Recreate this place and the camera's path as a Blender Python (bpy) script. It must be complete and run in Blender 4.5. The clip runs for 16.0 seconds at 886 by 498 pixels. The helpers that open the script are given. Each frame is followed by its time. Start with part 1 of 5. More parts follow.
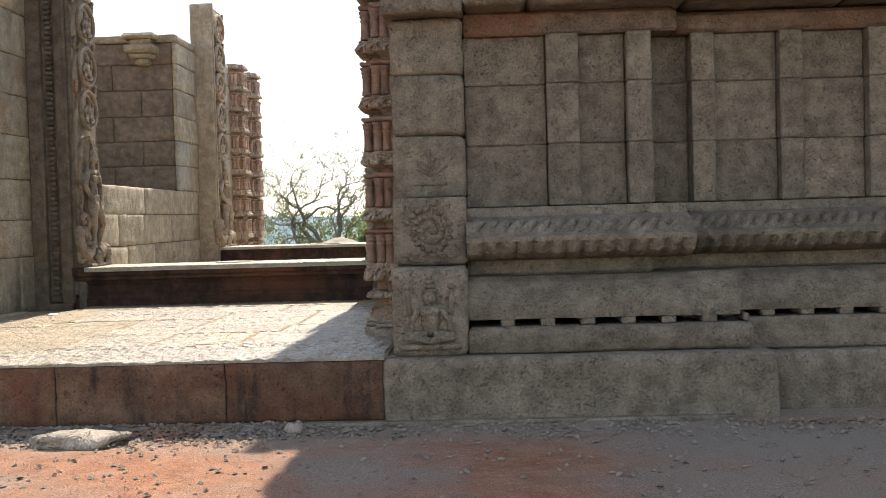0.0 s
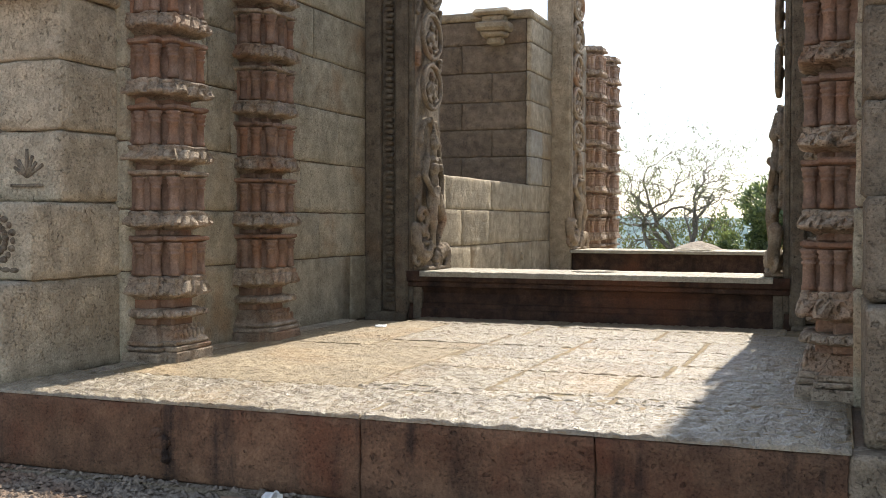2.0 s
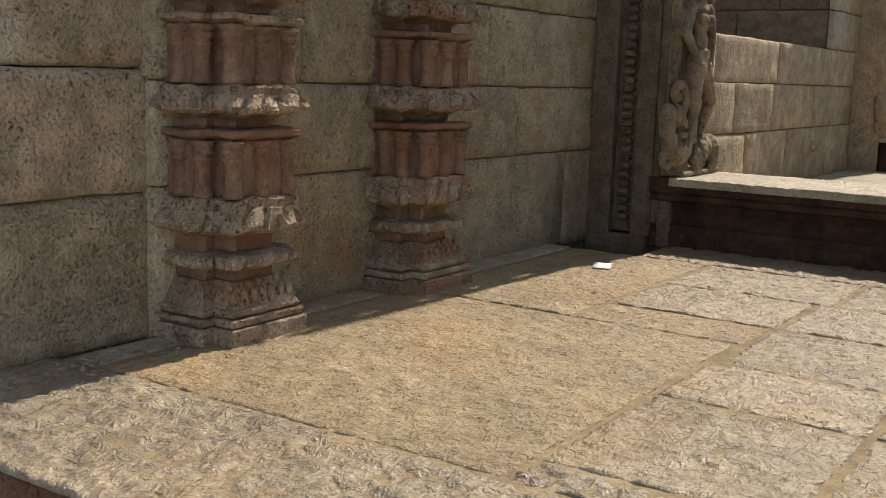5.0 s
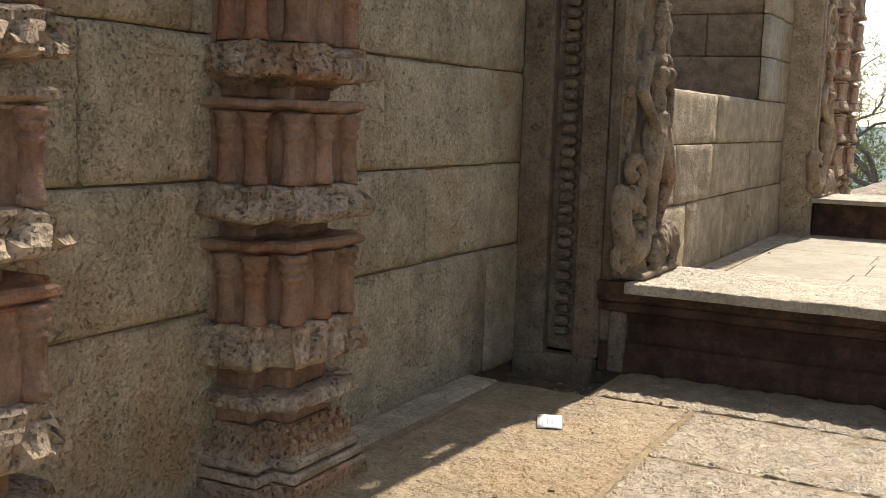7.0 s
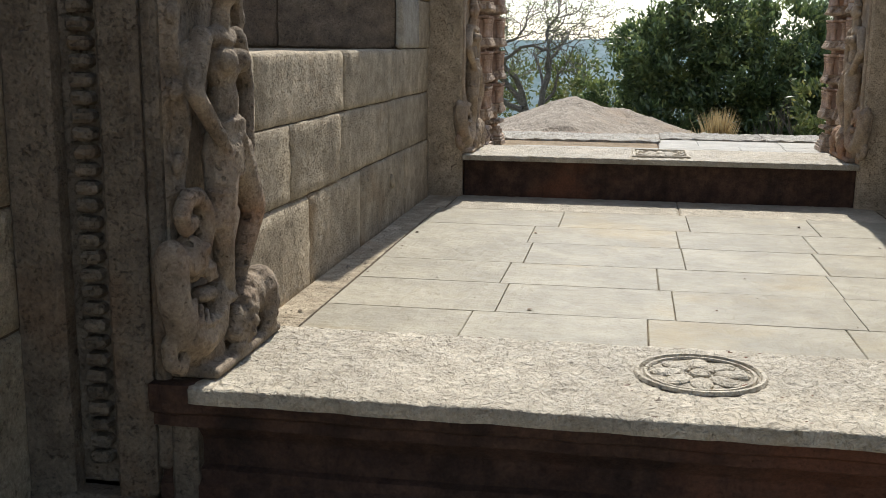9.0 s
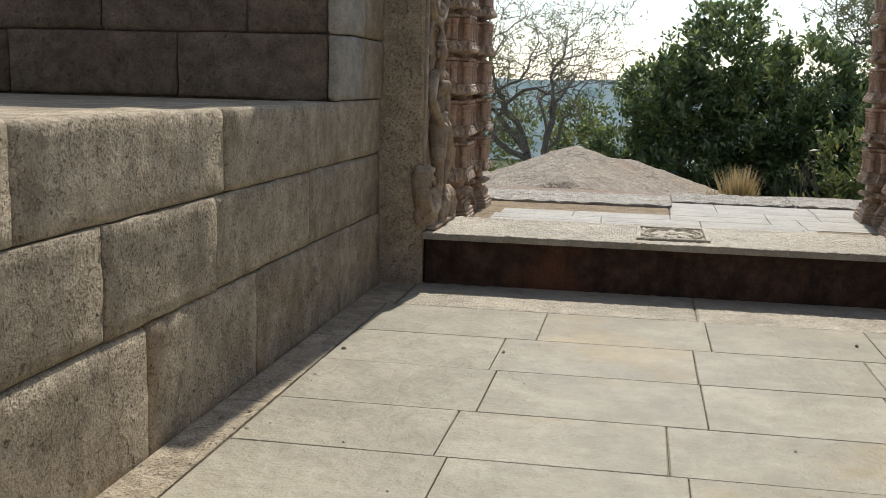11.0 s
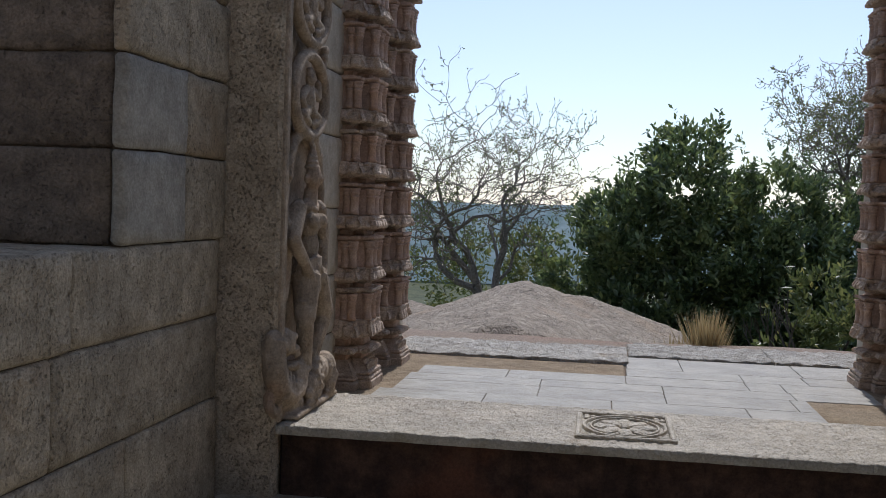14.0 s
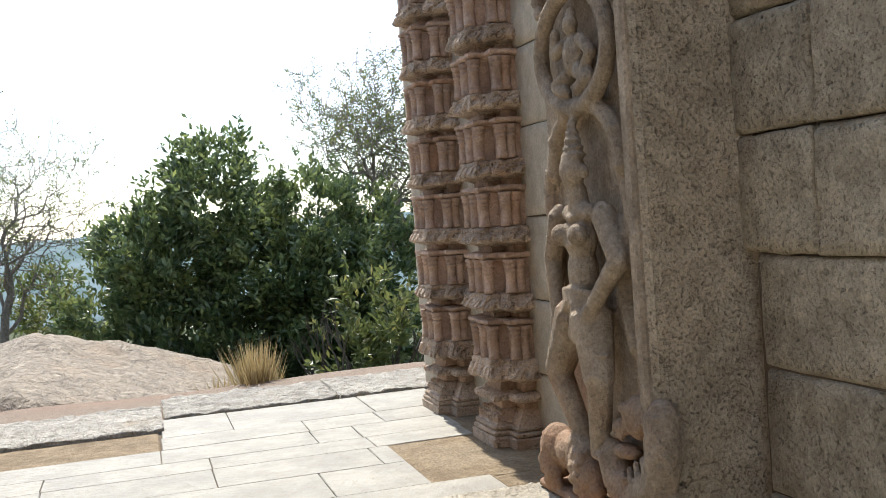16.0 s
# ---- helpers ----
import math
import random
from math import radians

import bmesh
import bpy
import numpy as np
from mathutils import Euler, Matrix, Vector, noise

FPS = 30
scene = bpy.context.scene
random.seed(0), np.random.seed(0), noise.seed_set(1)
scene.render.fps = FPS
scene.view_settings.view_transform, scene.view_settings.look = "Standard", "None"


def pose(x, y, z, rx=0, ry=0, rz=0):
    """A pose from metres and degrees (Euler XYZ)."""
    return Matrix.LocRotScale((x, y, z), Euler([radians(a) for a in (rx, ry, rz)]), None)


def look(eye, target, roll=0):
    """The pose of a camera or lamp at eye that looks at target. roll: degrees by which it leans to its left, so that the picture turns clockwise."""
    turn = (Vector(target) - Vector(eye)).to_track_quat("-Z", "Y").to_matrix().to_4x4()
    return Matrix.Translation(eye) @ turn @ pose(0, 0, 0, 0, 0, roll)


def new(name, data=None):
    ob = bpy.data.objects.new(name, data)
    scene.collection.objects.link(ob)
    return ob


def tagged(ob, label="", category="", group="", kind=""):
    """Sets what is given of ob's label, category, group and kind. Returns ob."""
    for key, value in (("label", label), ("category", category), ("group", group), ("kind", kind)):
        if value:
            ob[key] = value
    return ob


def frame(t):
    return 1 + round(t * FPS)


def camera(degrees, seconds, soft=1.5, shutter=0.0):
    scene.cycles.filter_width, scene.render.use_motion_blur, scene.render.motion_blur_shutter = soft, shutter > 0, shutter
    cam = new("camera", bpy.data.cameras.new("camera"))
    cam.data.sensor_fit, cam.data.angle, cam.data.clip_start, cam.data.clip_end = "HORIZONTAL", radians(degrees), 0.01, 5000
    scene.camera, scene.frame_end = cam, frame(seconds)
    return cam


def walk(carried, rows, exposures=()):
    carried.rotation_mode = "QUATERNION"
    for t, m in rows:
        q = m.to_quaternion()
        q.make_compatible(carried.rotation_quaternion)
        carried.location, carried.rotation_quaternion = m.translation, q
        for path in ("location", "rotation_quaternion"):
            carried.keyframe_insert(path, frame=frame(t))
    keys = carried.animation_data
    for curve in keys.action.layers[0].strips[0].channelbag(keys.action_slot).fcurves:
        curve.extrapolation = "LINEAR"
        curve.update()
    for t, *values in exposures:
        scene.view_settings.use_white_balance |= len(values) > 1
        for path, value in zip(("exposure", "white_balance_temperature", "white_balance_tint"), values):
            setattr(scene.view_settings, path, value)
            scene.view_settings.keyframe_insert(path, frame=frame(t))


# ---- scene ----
cam = camera(45.6, 16.0, soft=0.85)
PATH = [
    (0, (1.378, 0.363, 1.281), (1.298, 2.36, 1.221), -1.6),
    (0.5, (1.311, 0.911, 1.294), (1.027, 2.89, 1.242), -1.5),
    (1, (1.172, 1.462, 1.307), (0.735, 3.413, 1.256), 0.2),
    (1.5, (0.917, 1.992, 1.298), (0.368, 3.914, 1.247), -0.4),
    (2, (0.683, 2.546, 1.306), (-0.023, 4.416, 1.253), 0.1),
    (2.5, (0.462, 3.083, 1.281), (-0.319, 4.919, 1.144), 0.5),
    (3, (0.273, 3.534, 1.313), (-0.603, 5.322, 1.128), -0.5),
    (3.2, (0.201, 3.755, 1.292), (-0.775, 5.488, 1.084), -0.4),
    (5.3, (-0.59, 5.596, 1.436), (-1.693, 7.23, 1.105), 1.7),
    (5.5, (-0.691, 5.728, 1.439), (-1.748, 7.394, 1.115), 1.2),
    (6, (-0.962, 6.161, 1.457), (-1.944, 7.873, 1.135), 1.4),
    (6.5, (-1.222, 6.511, 1.498), (-2.189, 8.238, 1.215), 1.3),
    (7, (-1.427, 6.856, 1.58), (-2.353, 8.611, 1.332), 1.7),
    (7.5, (-1.526, 7.277, 1.685), (-2.339, 9.067, 1.323), 2.4),
    (8, (-1.589, 7.635, 1.864), (-2.299, 9.46, 1.456), 1.6),
    (8.5, (-1.635, 8.101, 1.876), (-2.048, 10.016, 1.474), 0.1),
    (9, (-1.652, 8.636, 1.877), (-1.988, 10.57, 1.491), 0.5),
    (9.5, (-1.681, 9.214, 1.872), (-2.019, 11.153, 1.517), 1.4),
    (9.7, (-1.672, 9.448, 1.888), (-2.009, 11.389, 1.541), 1.3),
    (11.8, (-1.548, 11.272, 1.965), (-1.959, 13.204, 1.654), 1.3),
    (12, (-1.531, 11.393, 1.957), (-1.986, 13.315, 1.642), 1.1),
    (12.5, (-1.566, 11.652, 2.036), (-1.897, 13.608, 1.783), 0.9),
    (13, (-1.573, 12.021, 2.051), (-1.868, 13.993, 1.895), 1.1),
    (13.5, (-1.523, 12.601, 1.962), (-1.811, 14.579, 1.906), 3.3),
    (14, (-1.499, 12.869, 2.032), (-1.799, 14.845, 1.948), 1.9),
    (14.5, (-1.567, 13.186, 2.015), (-1.852, 15.159, 1.854), 0.6),
    (15, (-1.479, 13.62, 2.019), (-1.468, 15.613, 1.852), -0.6),
    (15.5, (-1.347, 14.394, 1.997), (-0.933, 16.347, 1.881), -0.8),
    (16, (-1.315, 14.887, 2.034), (-0.756, 16.806, 1.967), -4.3),
]
EXPOSURES = [(0, 1.42, 6700, 10), (0.5, 1.15, 6600, 9), (1.5, 1.2, 6600, 9), (3.2, 1.0, 6700, 10), (5.5, 0.58, 7300, 12), (6, 0.55, 7300, 12), (6.5, 0.9, 7300, 12), (7, 1.1, 7200, 12),
             (8, 1.1, 6700, 10), (8.5, 0.78, 6500, 9), (9, 0.66, 6300, 9), (9.5, 0.38, 6300, 9), (12, 0.47, 6350, 9), (13, 0.44, 6300, 10), (13.5, 0.2, 6000, 12), (14, -0.1, 5750, 14),
             (14.5, 0.7, 6150, 9), (15, 0.85, 6150, 9), (15.5, 0.57, 6050, 9), (16, 1.04, 6250, 9)]
walk(cam, [(t, look(eye, target, roll)) for t, eye, target, roll in PATH], EXPOSURES)

# ---- sky and sun ----
SUN_ELEVATION, SUN_AZIMUTH = 51.0, 2.8   # degrees; azimuth from +y towards +x
world = bpy.data.worlds.new("world")
scene.world = world
world.use_nodes = True
wn = world.node_tree.nodes
sky = wn.new("ShaderNodeTexSky")
sky.sky_type = "NISHITA"
sky.sun_disc = False
sky.sun_elevation, sky.sun_rotation = radians(SUN_ELEVATION), radians(SUN_AZIMUTH)
sky.air_density, sky.dust_density, sky.ozone_density = 1.0, 0.5, 1.5
wn["Background"].inputs["Strength"].default_value = 0.128
haze = wn.new("ShaderNodeHueSaturation")   # thin white haze over the whole sky
haze.inputs["Saturation"].default_value = 0.74
world.node_tree.links.new(sky.outputs[0], haze.inputs["Color"])
world.node_tree.links.new(haze.outputs[0], wn["Background"].inputs["Color"])
sun = new("sun", bpy.data.lights.new("sun", "SUN"))
sun.data.energy, sun.data.angle, sun.data.color = 3.3, radians(0.6), (1.0, 0.94, 0.85)
sd = Vector((math.sin(radians(SUN_AZIMUTH)), math.cos(radians(SUN_AZIMUTH)), math.tan(radians(SUN_ELEVATION))))
sun.matrix_world = look(sd * 30, (0, 0, 0))


# ---- materials ----
def rgb(c):
    return (c[0], c[1], c[2], 1.0)


class Nodes:
    """Small wrapper that builds a node material."""

    def __init__(self, name, roughness=0.9):
        self.mat = bpy.data.materials.new(name)
        self.mat.use_nodes = True
        self.t = self.mat.node_tree
        self.bsdf = self.t.nodes["Principled BSDF"]
        self.bsdf.inputs["Roughness"].default_value = roughness
        self.bsdf.inputs["Specular IOR Level"].default_value = 0.25
        tc = self.t.nodes.new("ShaderNodeTexCoord")
        info = self.t.nodes.new("ShaderNodeObjectInfo")
        self.random = info.outputs["Random"]
        mul = self.t.nodes.new("ShaderNodeVectorMath")
        mul.operation = "SCALE"
        mul.inputs[0].default_value = (17.0, 31.0, 23.0)
        self.link(self.random, mul.inputs["Scale"])
        add = self.t.nodes.new("ShaderNodeVectorMath")
        self.link(tc.outputs["Object"], add.inputs[0])
        self.link(mul.outputs[0], add.inputs[1])
        self.own = add.outputs[0]
        self.co = tc.outputs["Object"]

    def link(self, a, b):
        self.t.links.new(a, b)

    def noise(self, scale, detail=4.0, rough=0.55, co=None, distortion=0.0):
        n = self.t.nodes.new("ShaderNodeTexNoise")
        n.inputs["Scale"].default_value, n.inputs["Detail"].default_value = scale, detail
        n.inputs["Roughness"].default_value, n.inputs["Distortion"].default_value = rough, distortion
        self.link(co or self.own, n.inputs["Vector"])
        return n.outputs["Fac"]

    def voronoi(self, scale, co=None, feature="F1"):
        n = self.t.nodes.new("ShaderNodeTexVoronoi")
        n.feature = feature
        n.inputs["Scale"].default_value = scale
        self.link(co or self.own, n.inputs["Vector"])
        return n.outputs["Distance"]

    def stretch(self, sx, sy, sz, co=None):
        n = self.t.nodes.new("ShaderNodeVectorMath")
        n.operation = "MULTIPLY"
        self.link(co or self.own, n.inputs[0])
        n.inputs[1].default_value = (sx, sy, sz)
        return n.outputs[0]

    def ramp(self, fac, lo, hi, a=0.0, b=1.0):
        n = self.t.nodes.new("ShaderNodeMapRange")
        n.interpolation_type = "SMOOTHSTEP"
        for key, v in (("From Min", lo), ("From Max", hi), ("To Min", a), ("To Max", b)):
            n.inputs[key].default_value = v
        self.link(fac, n.inputs["Value"])
        return n.outputs["Result"]

    def mix(self, fac, a, b, mode="MIX"):
        n = self.t.nodes.new("ShaderNodeMix")
        n.data_type, n.blend_type = "RGBA", mode
        for v, key in ((fac, 0), (a, 6), (b, 7)):
            if isinstance(v, (int, float)):
                n.inputs[key].default_value = v
            elif isinstance(v, tuple):
                n.inputs[key].default_value = rgb(v)
            else:
                self.link(v, n.inputs[key])
        return n.outputs[2]

    def grey(self, fac):
        n = self.t.nodes.new("ShaderNodeCombineColor")
        for i in range(3):
            self.link(fac, n.inputs[i])
        return n.outputs[0]

    def maths(self, op, a, b):
        n = self.t.nodes.new("ShaderNodeMath")
        n.operation = op
        for i, v in enumerate((a, b)):
            if isinstance(v, (int, float)):
                n.inputs[i].default_value = v
            else:
                self.link(v, n.inputs[i])
        return n.outputs[0]

    def bump(self, height, distance, strength=1.0):
        n = self.t.nodes.new("ShaderNodeBump")
        n.inputs["Distance"].default_value, n.inputs["Strength"].default_value = distance, strength
        self.link(height, n.inputs["Height"])
        previous = self.bsdf.inputs["Normal"]
        if previous.is_linked:
            self.link(previous.links[0].from_socket, n.inputs["Normal"])
        self.link(n.outputs[0], previous)
        return self

    def colour(self, c):
        self.link(c, self.bsdf.inputs["Base Color"])
        return self.mat


def stone(name, pale, dark, stain, stain_from=0.58, grain=1.0, pits=0.5, chisel=0.0, vary=0.25, streaks=0.0, rough=0.92, marks=30.0, gloss=0.25):
    """Weathered granite: patches, mottling, grain, pits, and optional chisel marks and run-off streaks."""
    n = Nodes(name, rough)
    n.bsdf.inputs["Specular IOR Level"].default_value = gloss
    big, mid, fine = n.noise(0.9, 5.0, 0.6), n.noise(9.0, 6.0, 0.65), n.noise(75.0, 3.0, 0.7)
    c = n.mix(n.ramp(mid, 0.32, 0.7), dark, pale)
    c = n.mix(n.ramp(big, stain_from, stain_from + 0.16, 0.0, 0.85), c, stain)
    if streaks:
        run = n.noise(1.0, 5.0, 0.6, n.stretch(4.5, 4.5, 0.4, n.co))
        broken = n.maths("MULTIPLY", n.ramp(run, 0.5, 0.7, 0.0, streaks), n.ramp(n.noise(14.0, 5.0, 0.7), 0.34, 0.56, 0.25, 1.0))
        c = n.mix(broken, c, (0.03, 0.022, 0.018))
    c = n.mix(1.0, c, n.grey(n.ramp(fine, 0.3, 0.72, 1.0 - 0.19 * grain, 1.0 + 0.16 * grain)), "MULTIPLY")
    c = n.mix(1.0, c, n.grey(n.ramp(n.noise(2.6, 4.0, 0.6), 0.3, 0.72, 0.84, 1.12)), "MULTIPLY")
    spots = n.maths("MULTIPLY", n.ramp(n.voronoi(26.0), 0.06, 0.22, 0.55, 1.0), n.ramp(n.noise(62.0, 4.0, 0.75), 0.31, 0.45))
    c = n.mix(1.0, c, n.grey(n.maths("ADD", n.maths("MULTIPLY", spots, 0.25 * pits), 1 - 0.25 * pits)), "MULTIPLY")
    c = n.mix(1.0, c, n.grey(n.maths("ADD", n.maths("MULTIPLY", n.random, vary), 1 - vary / 2)), "MULTIPLY")
    if pits >= 0.7:
        pocks = n.ramp(n.noise(24.0, 2.0, 0.5), 0.66, 0.73, 1.0, 0.0)
        c = n.mix(1.0, c, n.grey(n.maths("ADD", n.maths("MULTIPLY", pocks, 0.28), 0.72)), "MULTIPLY")
        n.bump(pocks, 0.014, 0.9)
        nicks = n.ramp(n.noise(58.0, 2.0, 0.5, n.stretch(1.0, 1.0, 1.35)), 0.60, 0.66, 1.0, 0.0)
        nicks = n.maths("MAXIMUM", nicks, n.ramp(n.noise(4.5, 3.0, 0.6), 0.42, 0.60))
        c = n.mix(1.0, c, n.grey(n.maths("ADD", n.maths("MULTIPLY", nicks, 0.34), 0.66)), "MULTIPLY")
        n.bump(nicks, 0.006, 0.7)
    n.bump(mid, 0.03, 0.75).bump(fine, 0.007, 0.9 * grain).bump(spots, 0.009, pits)
    if chisel:
        n.bump(n.noise(marks, 3.0, 0.65, n.stretch(1.0, 0.6, 1.0), 0.8), 0.7 / marks, chisel)
    return n.colour(c)


GRANITE = stone("granite_grey_buff", (0.54, 0.45, 0.32), (0.36, 0.295, 0.205), (0.40, 0.28, 0.165), 0.57, pits=0.8, chisel=0.35, marks=22.0)
GRANITE_GREEN = stone("granite_grey_green", (0.55, 0.475, 0.34), (0.385, 0.33, 0.23), (0.45, 0.29, 0.16), 0.54, pits=0.8, chisel=0.6, marks=24.0)
# brown front stone, darkened further to hold the shade of its sunless side
GRANITE_FRONT = stone("granite_brown_shaded_front", (0.275, 0.22, 0.155), (0.165, 0.13, 0.09), (0.185, 0.105, 0.063), 0.64, pits=0.75, chisel=0.55, marks=26.0)
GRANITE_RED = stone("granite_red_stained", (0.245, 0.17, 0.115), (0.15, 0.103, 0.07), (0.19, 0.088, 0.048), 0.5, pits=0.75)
# darker granite that stands in for the shade on the side room's end wall
GRANITE_SHADED = stone("granite_shaded_end_wall", (0.26, 0.205, 0.15), (0.15, 0.118, 0.087), (0.22, 0.15, 0.095), 0.6, pits=0.7, chisel=0.4, marks=20.0)
GRANITE_JAMB = stone("granite_dark_jamb", (0.255, 0.207, 0.15), (0.15, 0.12, 0.086), (0.24, 0.15, 0.085), 0.57, pits=0.8)
# paler granite that paints the quoins' side faces as better lit
QUOIN_LIT = stone("granite_lit_quoin", (0.40, 0.365, 0.30), (0.29, 0.26, 0.21), (0.30, 0.22, 0.14), 0.66, pits=0.4)
KERB = stone("granite_red_kerb", (0.20, 0.115, 0.068), (0.12, 0.066, 0.04), (0.15, 0.055, 0.029), 0.5, pits=0.7, streaks=1.0)
# stained sill front; its near-black tone also carries the front face's shade
SILL = stone("granite_stained_shaded_sill", (0.115, 0.066, 0.045), (0.052, 0.031, 0.023), (0.17, 0.072, 0.04), 0.52, pits=0.6, streaks=0.8)
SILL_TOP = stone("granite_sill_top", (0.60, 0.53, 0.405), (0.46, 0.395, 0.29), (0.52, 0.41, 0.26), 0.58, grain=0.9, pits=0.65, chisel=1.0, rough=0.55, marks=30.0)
FLOOR_ROUGH = stone("granite_rough_floor", (0.40, 0.325, 0.215), (0.27, 0.21, 0.132), (0.345, 0.24, 0.125), 0.5, grain=1.2, pits=0.5, chisel=0.85, vary=0.14, rough=0.38, marks=24.0, gloss=0.6)
FLOOR_WARM = stone("granite_ochre_floor", (0.40, 0.308, 0.185), (0.275, 0.206, 0.118), (0.36, 0.245, 0.125), 0.5, grain=1.3, pits=0.6, chisel=0.75, vary=0.08, rough=0.55, marks=24.0, gloss=0.4)
FLOOR_FRONT = stone("granite_hammered_floor", (0.385, 0.315, 0.215), (0.25, 0.195, 0.128), (0.35, 0.245, 0.13), 0.54, grain=1.2, pits=0.5, chisel=0.8, vary=0.1, rough=0.34, marks=17.0, gloss=0.7)
EDGE_STONE = stone("granite_white_edge", (0.50, 0.46, 0.39), (0.33, 0.295, 0.235), (0.45, 0.36, 0.24), 0.62, grain=1.2, pits=0.6, chisel=1.0, vary=0.1, rough=0.7, marks=18.0)
PAVING = stone("smooth_pale_paving", (0.365, 0.328, 0.242), (0.31, 0.273, 0.195), (0.355, 0.285, 0.165), 0.56, grain=0.35, pits=0.15, vary=0.1, rough=0.5)
PAVING_OUT = stone("smooth_white_paving", (0.385, 0.357, 0.295), (0.33, 0.30, 0.24), (0.37, 0.31, 0.225), 0.66, grain=0.3, pits=0.12, vary=0.08, rough=0.5)
CARVED = stone("granite_carved_brown", (0.52, 0.41, 0.295), (0.31, 0.238, 0.165), (0.40, 0.215, 0.12), 0.54, grain=1.0, pits=0.6, vary=0.12)
CARVED_BROWN = stone("granite_carved_dark_brown", (0.37, 0.295, 0.21), (0.21, 0.163, 0.115), (0.33, 0.165, 0.085), 0.58, grain=1.0, pits=0.7, vary=0.12)
JAMB_OUT = stone("granite_pocked_jamb", (0.60, 0.49, 0.35), (0.41, 0.325, 0.225), (0.47, 0.34, 0.21), 0.58, grain=1.2, pits=1.0, vary=0.05)
COLUMN_RED = stone("granite_red_shaft", (0.345, 0.225, 0.158), (0.205, 0.13, 0.09), (0.32, 0.165, 0.095), 0.5, grain=0.8, pits=0.5, vary=0.25)
COLUMN_GREY = stone("granite_worn_band", (0.50, 0.40, 0.295), (0.29, 0.22, 0.155), (0.37, 0.205, 0.115), 0.53, grain=1.1, pits=1.0, vary=0.22)
COLUMN_PALE = stone("granite_pale_pink_shaft", (0.60, 0.435, 0.33), (0.40, 0.275, 0.20), (0.52, 0.31, 0.19), 0.55, grain=0.8, pits=0.5, vary=0.25)
BAND_PALE = stone("granite_pale_worn_band", (0.66, 0.525, 0.40), (0.45, 0.34, 0.25), (0.52, 0.32, 0.195), 0.57, grain=1.0, pits=0.8, vary=0.22)
OUTER_WALL = stone("granite_plain_outer_wall", (0.55, 0.475, 0.365), (0.44, 0.375, 0.28), (0.49, 0.35, 0.21), 0.58, grain=0.6, pits=0.3, vary=0.1)
JOINT = stone("joint_dirt", (0.22, 0.17, 0.115), (0.13, 0.10, 0.07), (0.20, 0.13, 0.08), 0.55, pits=0.3)
ROCK = stone("granite_boulder", (0.47, 0.395, 0.305), (0.31, 0.255, 0.19), (0.42, 0.325, 0.23), 0.55, grain=1.2, pits=0.5, chisel=1.2, marks=8.0)
MORTAR = stone("ochre_mortar", (0.36, 0.285, 0.175), (0.25, 0.19, 0.115), (0.33, 0.235, 0.13), 0.52, grain=0.8, pits=0.4)
DIRT = stone("brown_dirt", (0.37, 0.285, 0.18), (0.26, 0.19, 0.115), (0.40, 0.32, 0.215), 0.55, grain=1.4, pits=0.6)
PEBBLE = stone("pebble_stone", (0.40, 0.33, 0.255), (0.25, 0.20, 0.15), (0.33, 0.18, 0.11), 0.5, pits=0.3, vary=0.6)


def soil():
    n = Nodes("red_laterite_soil", 0.95)
    big, mid, fine = n.noise(0.5, 5.0, 0.6, n.co), n.noise(6.0, 6.0, 0.7, n.co), n.noise(110.0, 3.0, 0.75, n.co)
    c = n.mix(n.ramp(mid, 0.3, 0.7), (0.28, 0.12, 0.063), (0.40, 0.195, 0.11))
    c = n.mix(n.ramp(big, 0.42, 0.62), c, (0.27, 0.20, 0.15))
    # grey grit drifted against the kerb and over the trodden side of the yard
    split = n.t.nodes.new("ShaderNodeSeparateXYZ")
    n.link(n.co, split.inputs[0])
    near = n.ramp(n.maths("ADD", split.outputs["Y"], n.maths("MULTIPLY", mid, 0.9)), 6.35, 7.15)
    trod = n.ramp(n.maths("ADD", split.outputs["X"], n.maths("MULTIPLY", big, 9.0)), 5.0, 8.5)
    c = n.mix(n.maths("MULTIPLY", n.maths("MAXIMUM", near, trod), 0.8), c, (0.30, 0.235, 0.175))
    c = n.mix(1.0, c, n.grey(n.ramp(fine, 0.3, 0.7, 0.55, 1.4)), "MULTIPLY")
    chips = n.ramp(n.voronoi(38.0, n.co), 0.1, 0.28, 1.0, 0.0)
    c = n.mix(n.maths("MULTIPLY", chips, n.ramp(n.noise(3.0, 3.0, 0.5, n.co), 0.45, 0.65)), c, (0.40, 0.33, 0.26))
    n.bump(mid, 0.03, 0.5).bump(fine, 0.012, 0.9).bump(chips, 0.01, 0.7)
    return n.colour(c)


def hillside():
    n = Nodes("dry_hillside", 0.95)
    c = n.mix(n.ramp(n.noise(0.35, 6.0, 0.7, n.co), 0.35, 0.65), (0.05, 0.065, 0.03), (0.11, 0.115, 0.055))
    return n.colour(n.mix(1.0, c, n.grey(n.ramp(n.noise(9.0, 4.0, 0.7, n.co), 0.3, 0.7, 0.6, 1.3)), "MULTIPLY"))


def hazed_hills():
    n = Nodes("far_hills_painted_haze", 1.0)
    # distance haze painted in: pale blue-green colour plus a faint glow
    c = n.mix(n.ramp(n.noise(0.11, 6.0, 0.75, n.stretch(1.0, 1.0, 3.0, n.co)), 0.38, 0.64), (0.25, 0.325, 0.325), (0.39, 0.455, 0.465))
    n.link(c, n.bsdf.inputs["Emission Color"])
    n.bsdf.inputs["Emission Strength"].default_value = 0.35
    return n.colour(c)


